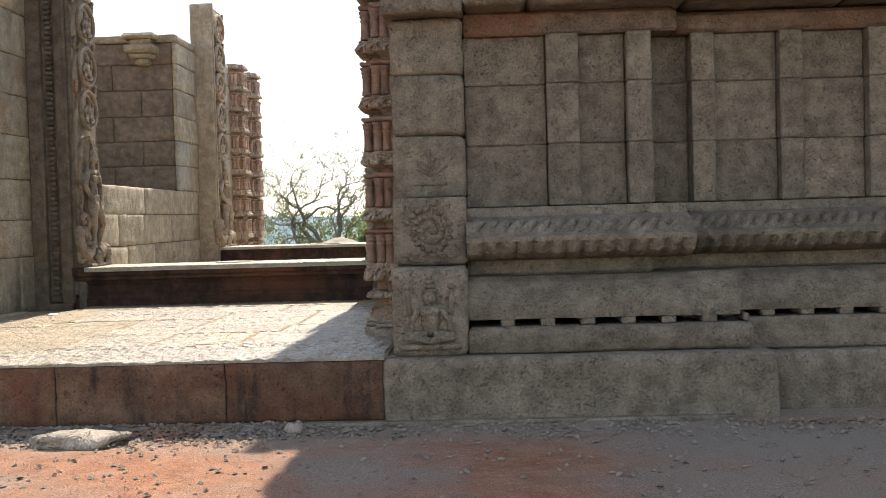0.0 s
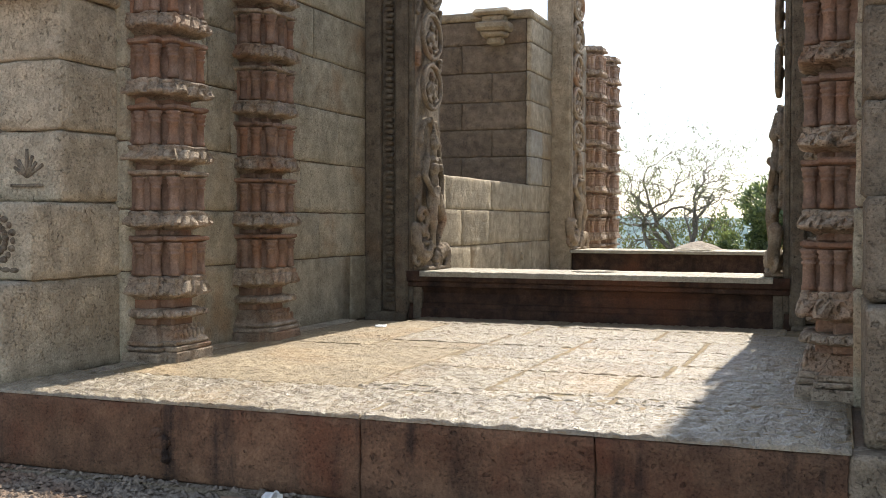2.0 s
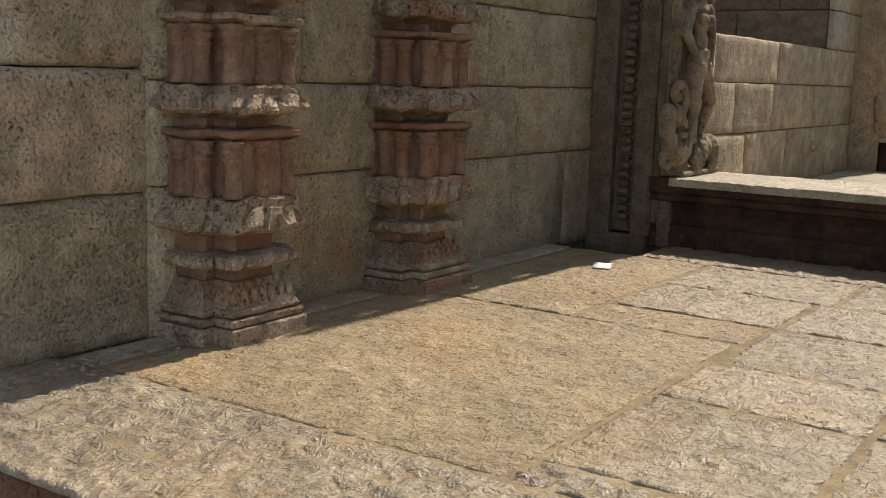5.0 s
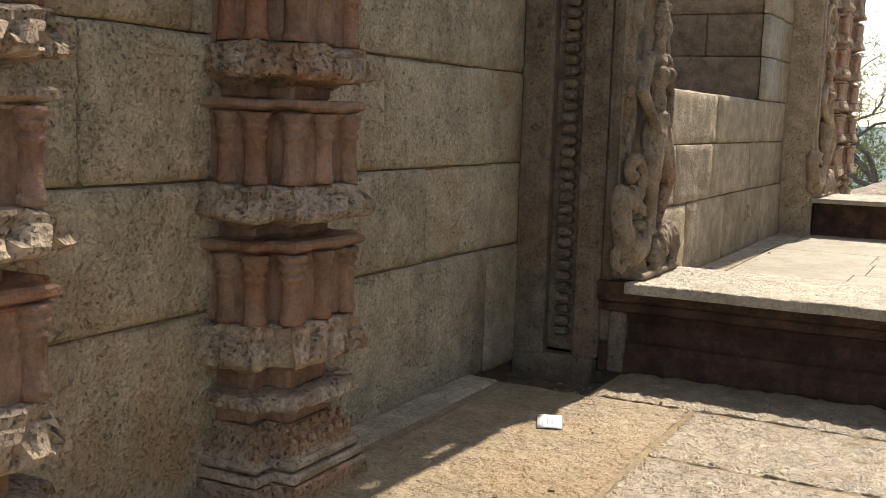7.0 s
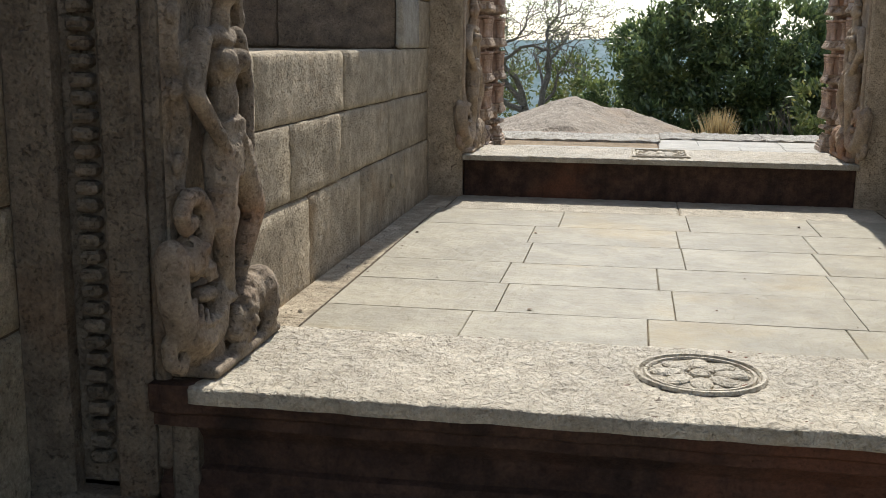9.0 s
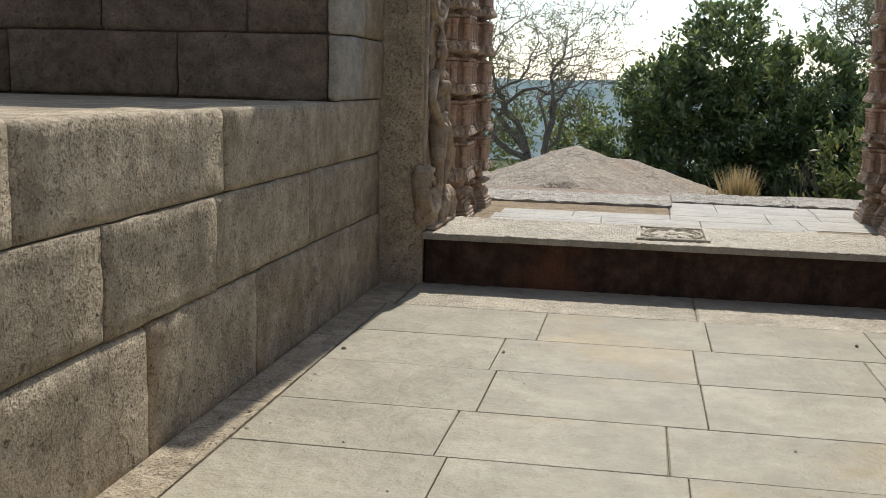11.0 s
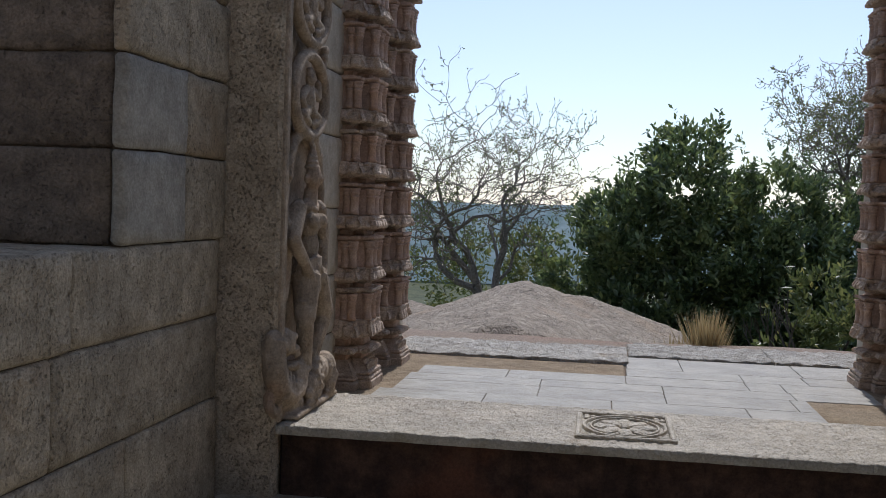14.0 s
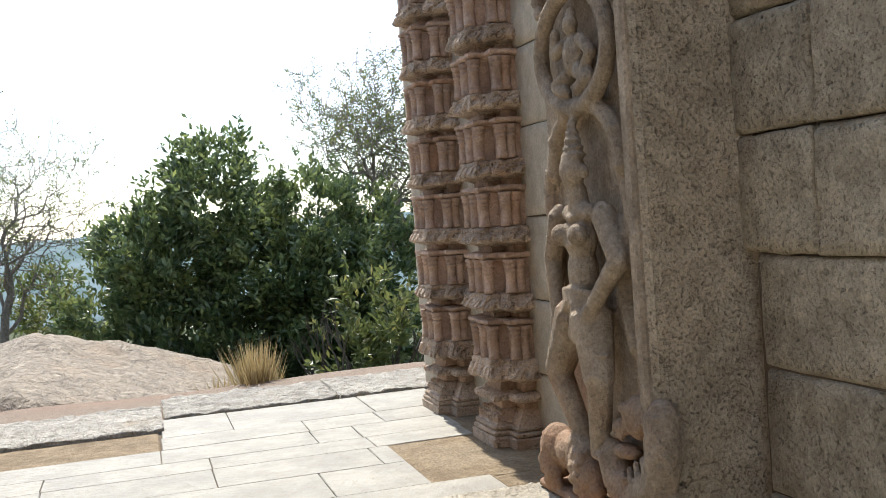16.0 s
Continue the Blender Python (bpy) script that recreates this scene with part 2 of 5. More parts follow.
def leaf(name, a, b, dry, through_light=0.3, gloss=0.5):
    n = Nodes(name, 0.38)
    geo = n.t.nodes.new("ShaderNodeNewGeometry")
    isle = geo.outputs["Random Per Island"]
    c = n.mix(isle, a, b)
    c = n.mix(n.ramp(n.noise(1.5, 3.0, 0.6, n.co), 0.52, 0.68, 0.0, 0.6), c, dry)
    c = n.mix(n.ramp(isle, 0.9, 0.97), c, dry)
    n.bsdf.inputs["Transmission Weight"].default_value = 0.0
    n.bsdf.inputs["Specular IOR Level"].default_value = gloss
    n.mat.node_tree.links.new(c, n.bsdf.inputs["Base Color"])
    trans = n.t.nodes.new("ShaderNodeBsdfTranslucent")
    n.link(c, trans.inputs["Color"])
    mixer = n.t.nodes.new("ShaderNodeMixShader")
    mixer.inputs[0].default_value = through_light
    n.link(n.bsdf.outputs[0], mixer.inputs[1])
    n.link(trans.outputs[0], mixer.inputs[2])
    n.link(mixer.outputs[0], n.t.nodes["Material Output"].inputs["Surface"])
    return n.mat


def plain(name, c, rough=0.7, amount=0.25, scale=12.0, bump=0.004):
    n = Nodes(name, rough)
    f = n.noise(scale, 5.0, 0.65)
    n.bump(f, bump, 0.6)
    return n.colour(n.mix(1.0, c, n.grey(n.ramp(f, 0.3, 0.7, 1 - amount, 1 + amount)), "MULTIPLY"))


SOIL, HILLSIDE, HAZED_HILLS = soil(), hillside(), hazed_hills()
LEAF_DARK = leaf("glossy_dark_leaves", (0.05, 0.085, 0.03), (0.21, 0.275, 0.105), (0.36, 0.40, 0.13), 0.42, 1.0)
LEAF_LIGHT = leaf("yellow_green_leaves", (0.10, 0.13, 0.04), (0.20, 0.225, 0.08), (0.33, 0.31, 0.10), 0.45)
# bark lightened to grey: haze and backlight on the twigs put into its colour
BARK_HAZED = plain("haze_paled_bark", (0.20, 0.175, 0.145), 0.9, 0.35, 20.0, 0.01)
BARK = plain("grey_brown_bark", (0.10, 0.082, 0.062), 0.9, 0.4, 20.0, 0.01)
GRASS_DRY = leaf("dry_grass", (0.38, 0.29, 0.14), (0.50, 0.40, 0.21), (0.30, 0.20, 0.09))
PAPER = plain("white_paper", (0.80, 0.80, 0.78), 0.6, 0.04)
INK = plain("pale_blue_ink", (0.48, 0.50, 0.60), 0.7, 0.1)
PLASTIC = plain("crumpled_white_plastic", (0.75, 0.75, 0.74), 0.35, 0.1)
TWIG = plain("dry_twig", (0.22, 0.15, 0.10), 0.9)


# ---- mesh helpers ----
def link_mesh(name, bm, mat, parent=None, smooth=False):
    me = bpy.data.meshes.new(name)
    bm.to_mesh(me)
    bm.free()
    if smooth:
        for p in me.polygons:
            p.use_smooth = True
    me.materials.append(mat)
    ob = new(name, me)
    if parent:
        ob.parent = parent
    return ob


def part(name, bm, mat, parent, label="", smooth=False):
    return tagged(link_mesh(name, bm, mat, parent, smooth), label)


def thing(name, label, category, group="", kind="", at=(0, 0, 0), rz=0):
    ob = new(name)
    ob.empty_display_size = 0.1
    ob.matrix_basis = pose(at[0], at[1], at[2], 0, 0, rz)
    return tagged(ob, label, category, group, kind)


CORNERS = [(x, y, z) for x in (0, 1) for y in (0, 1) for z in (0, 1)]


def block(bm, x0, x1, y0, y1, z0, z1, bevel=0.012, jitter=0.0, rng=random):
    """A stone block with chamfered, slightly uneven edges."""
    lo, hi = (x0, y0, z0), (x1, y1, z1)
    bevel = min(bevel, 0.3 * min(x1 - x0, y1 - y0, z1 - z0))
    v = {}
    for c in CORNERS:
        base = [hi[i] if c[i] else lo[i] for i in range(3)]
        cut = bevel * (1 + jitter * rng.uniform(-0.6, 1.6))
        for a in range(3):
            p = [base[i] + (0 if i == a else (-cut if c[i] else cut)) for i in range(3)]
            v[c, a] = bm.verts.new(p)
    faces = []
    for a in range(3):
        b, d = (a + 1) % 3, (a + 2) % 3
        for s in (0, 1):
            ring = []
            for q, r in ((0, 0), (1, 0), (1, 1), (0, 1)):
                c = [0, 0, 0]
                c[a], c[b], c[d] = s, q, r
                ring.append(v[tuple(c), a])
            faces.append(ring if s else ring[::-1])
        for q in (0, 1):
            for r in (0, 1):
                c0, c1 = [0, 0, 0], [0, 0, 0]
                c0[b], c0[d], c1[b], c1[d] = q, r, q, r
                c0[a], c1[a] = 0, 1
                ring = [v[tuple(c0), b], v[tuple(c1), b], v[tuple(c1), d], v[tuple(c0), d]]
                faces.append(ring if (q != r) else ring[::-1])
    for c in CORNERS:
        ring = [v[c, 0], v[c, 1], v[c, 2]]
        faces.append(ring if sum(c) % 2 else ring[::-1])
    return [bm.faces.new(f) for f in faces]


WORN = {"stone_block", "quoin_stone", "pier_block", "plinth_stone", "base_stone", "kerb_stone", "coping_stone", "eave_stone", "pier_capital"}


def stone_piece(parent, mat, x0, x1, y0, y1, z0, z1, bevel=0.012, name="stone_block", label=""):
    bm = bmesh.new()
    block(bm, x0, x1, y0, y1, z0, z1, bevel, 0.7)
    worn = name in WORN
    if worn:
        long_edges = [e for e in bm.edges if e.calc_length() > 0.15]
        bmesh.ops.subdivide_edges(bm, edges=long_edges, cuts=7, use_grid_fill=True)
    for v in bm.verts:
        v.co += 0.0022 * noise.noise_vector(v.co * 3.7)
        if worn:
            v.co += 0.0065 * noise.noise_vector(v.co * 7.0) + 0.004 * noise.noise_vector(v.co * 21.0)
    return part(name, bm, mat, parent, label, smooth=worn)


def extrude_profile(bm, prof, x0, x1, axis="x", steps=1, wobble=0.0):
    """A closed profile of (depth, z) pairs drawn out along x (depth along y) or along y (depth along x)."""
    rows = []
    for s in range(steps + 1):
        t = x0 + (x1 - x0) * s / steps
        row = []
        for d, z in prof:
            k = wobble * (noise.noise(Vector((t * 6, d * 9, z * 9))))
            row.append(bm.verts.new((t, d + k, z + 0.5 * k) if axis == "x" else (d + k, t, z + 0.5 * k)))
        rows.append(row)
    n = len(prof)
    for a, b in zip(rows, rows[1:]):
        for i in range(n):
            bm.faces.new((a[i], a[(i + 1) % n], b[(i + 1) % n], b[i]))
    bm.faces.new(rows[0][::-1])
    bm.faces.new(rows[-1])
    bmesh.ops.recalc_face_normals(bm, faces=bm.faces[:])


def tube(bm, p0, p1, r0, r1, n=8, caps=True):
    """A tapered limb between two points."""
    p0, p1 = Vector(p0), Vector(p1)
    q = (p1 - p0).to_track_quat("Z", "Y")
    rings = []
    for p, r in ((p0, r0), (p1, r1)):
        rings.append([bm.verts.new(p + q @ Vector((r * math.cos(2 * math.pi * i / n), r * math.sin(2 * math.pi * i / n), 0))) for i in range(n)])
    for i in range(n):
        bm.faces.new((rings[0][i], rings[0][(i + 1) % n], rings[1][(i + 1) % n], rings[1][i]))
    if caps:
        bm.faces.new(rings[0][::-1])
        bm.faces.new(rings[1])


def sphere_template(n):
    """Points and faces of a unit sphere of n meridians."""
    m = max(5, n - 3)
    pts = [(0, 0, -1)] + [(math.sin(math.pi * j / m) * math.cos(2 * math.pi * i / n), math.sin(math.pi * j / m) * math.sin(2 * math.pi * i / n), -math.cos(math.pi * j / m))
                          for j in range(1, m) for i in range(n)] + [(0, 0, 1)]
    last = len(pts) - 1
    faces = [(0, 1 + (i + 1) % n, 1 + i) for i in range(n)] + [(last, last - n + i, last - n + (i + 1) % n) for i in range(n)]
    for j in range(m - 2):
        a, b = 1 + j * n, 1 + (j + 1) * n
        faces += [(a + i, a + (i + 1) % n, b + (i + 1) % n, b + i) for i in range(n)]
    return [Vector(p) for p in pts], faces


SPHERES = {n: sphere_template(n) for n in (7, 8, 10, 12)}


def ellipsoid(bm, m, n=10):
    pts, faces = SPHERES[n]
    v = [bm.verts.new(m @ p) for p in pts]
    for f in faces:
        bm.faces.new([v[i] for i in f])


def blob(bm, c, r, tilt=0.0, n=10, axis="X"):
    """An ellipsoid mass."""
    ellipsoid(bm, Matrix.Translation(c) @ Matrix.Rotation(radians(tilt), 4, axis) @ Matrix.Diagonal((r[0], r[1], r[2], 1)), n)


def lathe(bm, prof, x, y, n=12, arc=None):
    """Turned form: (radius, z) pairs about a vertical axis."""
    rings = [[bm.verts.new((x + r * math.cos(2 * math.pi * i / n), y + r * math.sin(2 * math.pi * i / n), z)) for i in range(n)] for r, z in prof]
    for a, b in zip(rings, rings[1:]):
        for i in range(n):
            bm.faces.new((a[i], a[(i + 1) % n], b[(i + 1) % n], b[i]))
    bm.faces.new(rings[0][::-1])
    bm.faces.new(rings[-1])


def rough_slab(bm, x0, x1, y0, y1, z0, z1, cell, amp, size, edge=0.005):
    """A slab whose top is hammered into small hollows and ridges, with worn edges and plain sides."""
    nx, ny = max(2, round((x1 - x0) / cell)), max(2, round((y1 - y0) / cell))
    grid = []
    for j in range(ny + 1):
        line = []
        for i in range(nx + 1):
            x, y = x0 + (x1 - x0) * i / nx, y0 + (y1 - y0) * j / ny
            k = noise.noise(Vector((x / size, y / (0.7 * size), 1.3))) + 0.5 * noise.noise(Vector((x * 2.3 / size, y * 2.1 / size, 4.1)))
            rim = min(x - x0, x1 - x, y - y0, y1 - y)
            z = z1 + amp * (k - 0.25) - edge * max(0.0, 1 - rim / 0.016)
            chip = 0.016 * max(0.0, noise.noise(Vector((x * 9, y * 9, 7.7)))) + 0.006 * max(0.0, noise.noise(Vector((x * 31, y * 31, 2.2))))
            x += chip * ((i == 0) - (i == nx))
            y += chip * ((j == 0) - (j == ny))
            line.append(bm.verts.new((x, y, z)))
        grid.append(line)
    for a, b in zip(grid, grid[1:]):
        for i in range(nx):
            bm.faces.new((a[i], a[i + 1], b[i + 1], b[i]))
    ringv = grid[0] + [r[-1] for r in grid[1:]] + grid[-1][-2::-1] + [r[0] for r in grid[-2:0:-1]]
    low = [bm.verts.new((v.co.x, v.co.y, z0)) for v in ringv]
    n = len(ringv)
    for i in range(n):
        bm.faces.new((ringv[i], low[i], low[(i + 1) % n], ringv[(i + 1) % n]))


def rough_piece(parent, mat, x0, x1, y0, y1, z0, z1, cell, amp, size, name="floor_slab"):
    bm = bmesh.new()
    rough_slab(bm, x0, x1, y0, y1, z0, z1, cell, amp, size)
    return part(name, bm, mat, parent, smooth=True)


# ---- ground and distance ----
def height(x, y):
    """Flat yard in front, a low rise behind the gateway that falls away into the valley."""
    far = max(0.0, y - 24.0)
    z = 0.565 * min(1.0, max(0.0, (y - 23.0) / 0.8)) if abs(x + 1.3) < 9 else 0.0
    z -= 0.05 * min(far, 1.6) + 0.18 * min(max(0.0, far - 1.6), 60.0) + 0.035 * max(0.0, min(far, 400.0) - 60.0)
    calm = min(1.0, max(0.0, far / 4.0))
    return z + calm * 0.12 * noise.noise(Vector((x * 0.5, y * 0.5, 0))) + 0.012 * noise.noise(Vector((x * 2.1, y * 2.1, 3)))


def build_ground():
    xs = [-3000, -900, -300, -120, -60, -30, -18] + [-12 + 0.5 * i for i in range(49)] + [18, 30, 60, 120, 300, 900, 3000]
    ys = [-3000, -600, -120, -40, -15, -6, -2] + [0.5 * i for i in range(1, 15)] + [10, 16, 22, 23, 23.4, 23.8] + [24 + 0.5 * i for i in range(40)] + [46, 50, 56, 64, 75, 90, 120, 180, 300, 460, 900, 3000]
    bm = bmesh.new()
    grid = [[bm.verts.new((x, y, height(x, y))) for x in xs] for y in ys]
    for j in range(len(ys) - 1):
        for i in range(len(xs) - 1):
            f = bm.faces.new((grid[j][i], grid[j][i + 1], grid[j + 1][i + 1], grid[j + 1][i]))
            f.material_index = 1 if ys[j] > 27 else 0
            f.smooth = True
    ob = link_mesh("ground", bm, SOIL)
    ob.data.materials.append(HILLSIDE)
    tagged(ob, "red laterite soil yard strewn with gravel chips", "ground", kind="structure")


def build_far_hills():
    bm = bmesh.new()
    for k, (dist, top, base) in enumerate(((260, 0.5, -40), (420, 3.5, -40), (700, 7.0, -40))):
        rows = []
        for i in range(161):
            a = radians(-70 + 140 * i / 160)
            x, y = dist * math.sin(a), 20 + dist * math.cos(a)
            h = top * (0.75 + 0.5 * noise.noise(Vector((a * 5 + 7 * k, k, 0))) + 0.12 * noise.noise(Vector((a * 60, k, 2))))
            rows.append([bm.verts.new((x, y, base)), bm.verts.new((x * 1.02, y + dist * 0.02, h))])
        for a, b in zip(rows, rows[1:]):
            bm.faces.new((a[0], b[0], b[1], a[1]))
    ob = link_mesh("backdrop", bm, HAZED_HILLS, smooth=True)
    tagged(ob, "wooded hills far across the valley, blue-green haze and faint glow painted in", "hills", kind="structure")


build_ground()
build_far_hills()

# ---- the gateway: plan ----
Z_PLAT, Z_SILL1, Z_ROOM, Z_SILL2, Z_OUT = 0.43, 0.85, 0.50, 0.88, 0.58
WALL_L, WALL_R = -3.48, 0.74          # passage walls
TOP, TALL = 5.0, 6.7


def solid(name, label, category, mat, boxes, bevel=0.01):
    bm = bmesh.new()
    for b in boxes:
        block(bm, *b, bevel)
    ob = link_mesh(name, bm, mat)
    return tagged(ob, label, category, kind="structure")


def courses_x(parent, mat, face, side, y0, y1, zs, joints, depth=0.16, gap=0.0034):
    """Stone courses on a wall that faces along x; side is the way it faces."""
    for k, (z0, z1) in enumerate(zip(zs, zs[1:])):
        cuts = [y0] + [j for j in joints[k % len(joints)] if y0 + 0.15 < j < y1 - 0.15] + [y1]
        for a, b in zip(cuts, cuts[1:]):
            out = face + side * random.uniform(-0.008, 0.006)
            x0, x1 = sorted((out, out - side * depth))
            stone_piece(parent, mat, x0, x1, a + gap, b - gap, z0 + gap, z1 - gap, 0.008)


def courses_y(parent, mat, face, x0, x1, zs, joints, depth=0.16, gap=0.0034):
    """Stone courses on a wall that faces towards -y."""
    for k, (z0, z1) in enumerate(zip(zs, zs[1:])):
        cuts = [x0] + [j for j in joints[k % len(joints)] if x0 + 0.12 < j < x1 - 0.12] + [x1]
        for a, b in zip(cuts, cuts[1:]):
            out = face + random.uniform(-0.006, 0.008)
            stone_piece(parent, mat, a + gap, b - gap, out, out + depth, z0 + gap, z1 - gap, 0.008)


# platform mass and floors' beds
solid("floor_bed", "packed bed of dark dirt under the stone floors", "floor bed", JOINT, [
    (-3.75, 0.98, 6.90, 11.03, 0.02, Z_PLAT - 0.022), (-2.92, 0.98, 11.03, 11.60, 0.02, Z_PLAT - 0.024), (-3.75, -2.92, 11.03, 11.60, 0.02, Z_PLAT - 0.09), (-3.7, 0.92, 11.6, 18.2, 0.02, Z_ROOM - 0.02),
    (-3.75, 1.2, 18.2, 23.6, 0.02, Z_OUT - 0.02)], 0.003)

PASSAGE_Z = [0.40, 0.985, 1.375, 1.80, 2.26, 2.68, 3.10, 3.55, 4.0, 4.5, TOP, 5.45, 5.9, 6.3, TALL]
PASSAGE_J = [[11.2], [10.60], [8.78, 10.26], [9.2, 10.95], [8.9, 10.28], [9.3, 10.5]]
ROOM_Z = [0.46, 1.02, 1.44, 1.82]
ROOM_J = [[14.34, 15.51, 16.95], [14.02, 15.02, 16.35], [13.5, 15.13, 16.48]]


def build_side(s):
    """One side of the gateway, s = -1 for the wall towards -x and +1 for the other."""
    tag = "west" if s < 0 else "east"
    wall_x = WALL_L if s < 0 else WALL_R
    room_x = -3.42 if s < 0 else 0.67
    outer_x = -3.53 if s < 0 else 0.98
    far = -9.0 if s < 0 else 6.5

    def box(a, b, *rest):
        return (min(a, b), max(a, b), *rest)

    # passage wall behind the pilasters
    core = solid("wall_passage_" + tag, "coursed granite wall of the entrance passage, weathered grey-green", "wall", JOINT,
                 [box(wall_x + s * 0.018, far, 8.0, 12.24, 0.0, TALL)], 0.004)
    courses_x(core, GRANITE_GREEN, wall_x, -s, 7.98, 11.58, PASSAGE_Z, PASSAGE_J)
    # low wall of the inner room with the raised side floor behind it
    low = solid("wall_room_" + tag, "low granite wall with a raised stone ledge behind it", "wall", JOINT,
                [box(room_x + s * 0.018, far, 12.24, 18.0, 0.0, 1.79)], 0.004)
    courses_x(low, GRANITE, room_x, -s, 12.22, 17.98, ROOM_Z, ROOM_J, depth=0.30)
    x0, x1 = sorted((room_x + s * 0.31, far))
    for i, (a, b) in enumerate(((12.26, 13.7), (13.7, 15.3), (15.3, 16.9))):
        stone_piece(low, GRANITE, x0, x1, a + 0.006, b - 0.006, 1.77, 1.815, 0.01, "ledge_slab")
    # end wall of the side room: shade painted dark, quoins painted as its lighter side
    zs = [1.82, 2.22, 2.61, 3.0, 3.42, 3.82, 4.16]
    end = solid("wall_side_room_" + tag, "granite end wall of the side room, its shade painted into the colour", "wall", GRANITE_SHADED,
                [box(room_x + s * 0.03, far, 16.93, 18.0, 1.80, 4.16)], 0.004)
    xa, xb = sorted((room_x + s * 0.065, far))
    courses_y(end, GRANITE_SHADED, 16.90, xa, xb, zs,
              [sorted(v for v in ((-5.6, -4.45) if s < 0 else (1.7, 2.9))), sorted(v for v in ((-4.95, -4.0) if s < 0 else (1.25, 2.3)))], depth=0.12)
    for z0, z1 in zip(zs, zs[1:]):
        a, b = sorted((room_x - s * random.uniform(-0.004, 0.012), room_x + s * 0.06))
        split = 17.55 + random.uniform(-0.05, 0.1)
        stone_piece(end, QUOIN_LIT if z0 < 2.5 and s < 0 else GRANITE, a, b, 16.885, split, z0 + 0.004, z1 - 0.004, 0.01, "quoin_stone")
        stone_piece(end, GRANITE, a, b - 0.004, split + 0.004, 18.06, z0 + 0.004, z1 - 0.004, 0.01)
    a, b = sorted((room_x - s * 0.02, far))
    stone_piece(end, GRANITE, a, b, 16.86, 18.0, 4.165, 4.28, 0.015, "coping_stone")
    # plain wall beyond the second door
    outer = solid("wall_outer_" + tag, "smooth pale granite wall beside the outer doorway", "wall", JOINT,
                  [box(outer_x + s * 0.018, far, 19.0, 23.32, 0.0, 4.33)], 0.004)
    courses_x(outer, OUTER_WALL, outer_x, -s, 18.98, 23.30, [0.5, 1.02, 1.47, 1.98, 2.52, 3.0, 3.5, 3.95, 4.35], [[20.3, 21.8], [19.7, 22.0], [20.4], [19.9, 21.9]])
    a, b = sorted((outer_x + s * 0.0, outer_x + s * 0.6))
    for z0, z1 in zip((0.45, 1.15, 1.9, 2.6, 3.4), (1.15, 1.9, 2.6, 3.4, 4.1)):
        stone_piece(outer, OUTER_WALL, a, b, 23.31, 23.62, z0 + 0.004, z1 - 0.004, 0.014)


build_side(-1)
build_side(1)


# ---- doorways ----
def sill_profile(y0, z0, z1, back):
    """Moulded front of a door sill: a slab edge over stepped, hollowed bands."""
    h = z1 - z0
    return [(y0, z1), (y0 - 0.004, z1 - 0.03), (y0 + 0.006, z1 - 0.085), (y0 + 0.035, z1 - 0.10), (y0 + 0.032, z1 - 0.135), (y0 + 0.07, z1 - 0.15), (y0 + 0.105, z1 - 0.20),
            (y0 + 0.105, z0 + 0.13), (y0 + 0.08, z0 + 0.12), (y0 + 0.08, z0 + 0.085), (y0 + 0.06, z0 + 0.07), (y0 + 0.06, z0 - 0.02), (back, z0 - 0.02), (back, z1)]


def build_sills():
    bm = bmesh.new()
    extrude_profile(bm, sill_profile(11.505, Z_PLAT, Z_SILL1 - 0.006, 12.23), -3.06, 0.30, steps=60, wobble=0.006)
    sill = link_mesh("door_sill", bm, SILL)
    tagged(sill, "moulded granite door sill, stained front with shade painted in, pale worn top", "door sill", "door sills", "structure")
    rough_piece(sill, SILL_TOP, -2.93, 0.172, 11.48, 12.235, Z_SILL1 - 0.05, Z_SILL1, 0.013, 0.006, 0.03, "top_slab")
    bm = bmesh.new()
    block(bm, -3.12, 0.30, 18.115, 19.02, 0.4, Z_SILL2 - 0.03, 0.012, 0.4)
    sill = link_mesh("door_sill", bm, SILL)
    tagged(sill, "plain granite door sill, run-off stains and painted shade on its front, pale top", "door sill", "door sills", "structure")
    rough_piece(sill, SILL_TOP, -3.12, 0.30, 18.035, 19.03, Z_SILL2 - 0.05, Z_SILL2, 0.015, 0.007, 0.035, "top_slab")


build_sills()


def ring(bm, cx, cy, z, r, w, h, n=40):
    """A raised flat ring."""
    rows = []
    for i in range(n):
        c, s = math.cos(2 * math.pi * i / n), math.sin(2 * math.pi * i / n)
        rows.append([bm.verts.new((cx + q * c, cy + q * s, z + k)) for q, k in ((r, 0), (r - 0.25 * w, h), (r - 0.75 * w, h), (r - w, 0))])
    for i in range(n):
        a, b = rows[i], rows[(i + 1) % n]
        for j in range(3):
            bm.faces.new((a[j], b[j], b[j + 1], a[j + 1]))


def petals(bm, cx, cy, z, r0, r1, count, width, h):
    for k in range(count):
        t = 2 * math.pi * k / count
        m = Matrix.Translation((cx + 0.5 * (r0 + r1) * math.cos(t), cy + 0.5 * (r0 + r1) * math.sin(t), z)) @ Matrix.Rotation(t, 4, "Z") @ Matrix.Diagonal((0.5 * (r1 - r0), width, h, 1))
        ellipsoid(bm, m, 10)


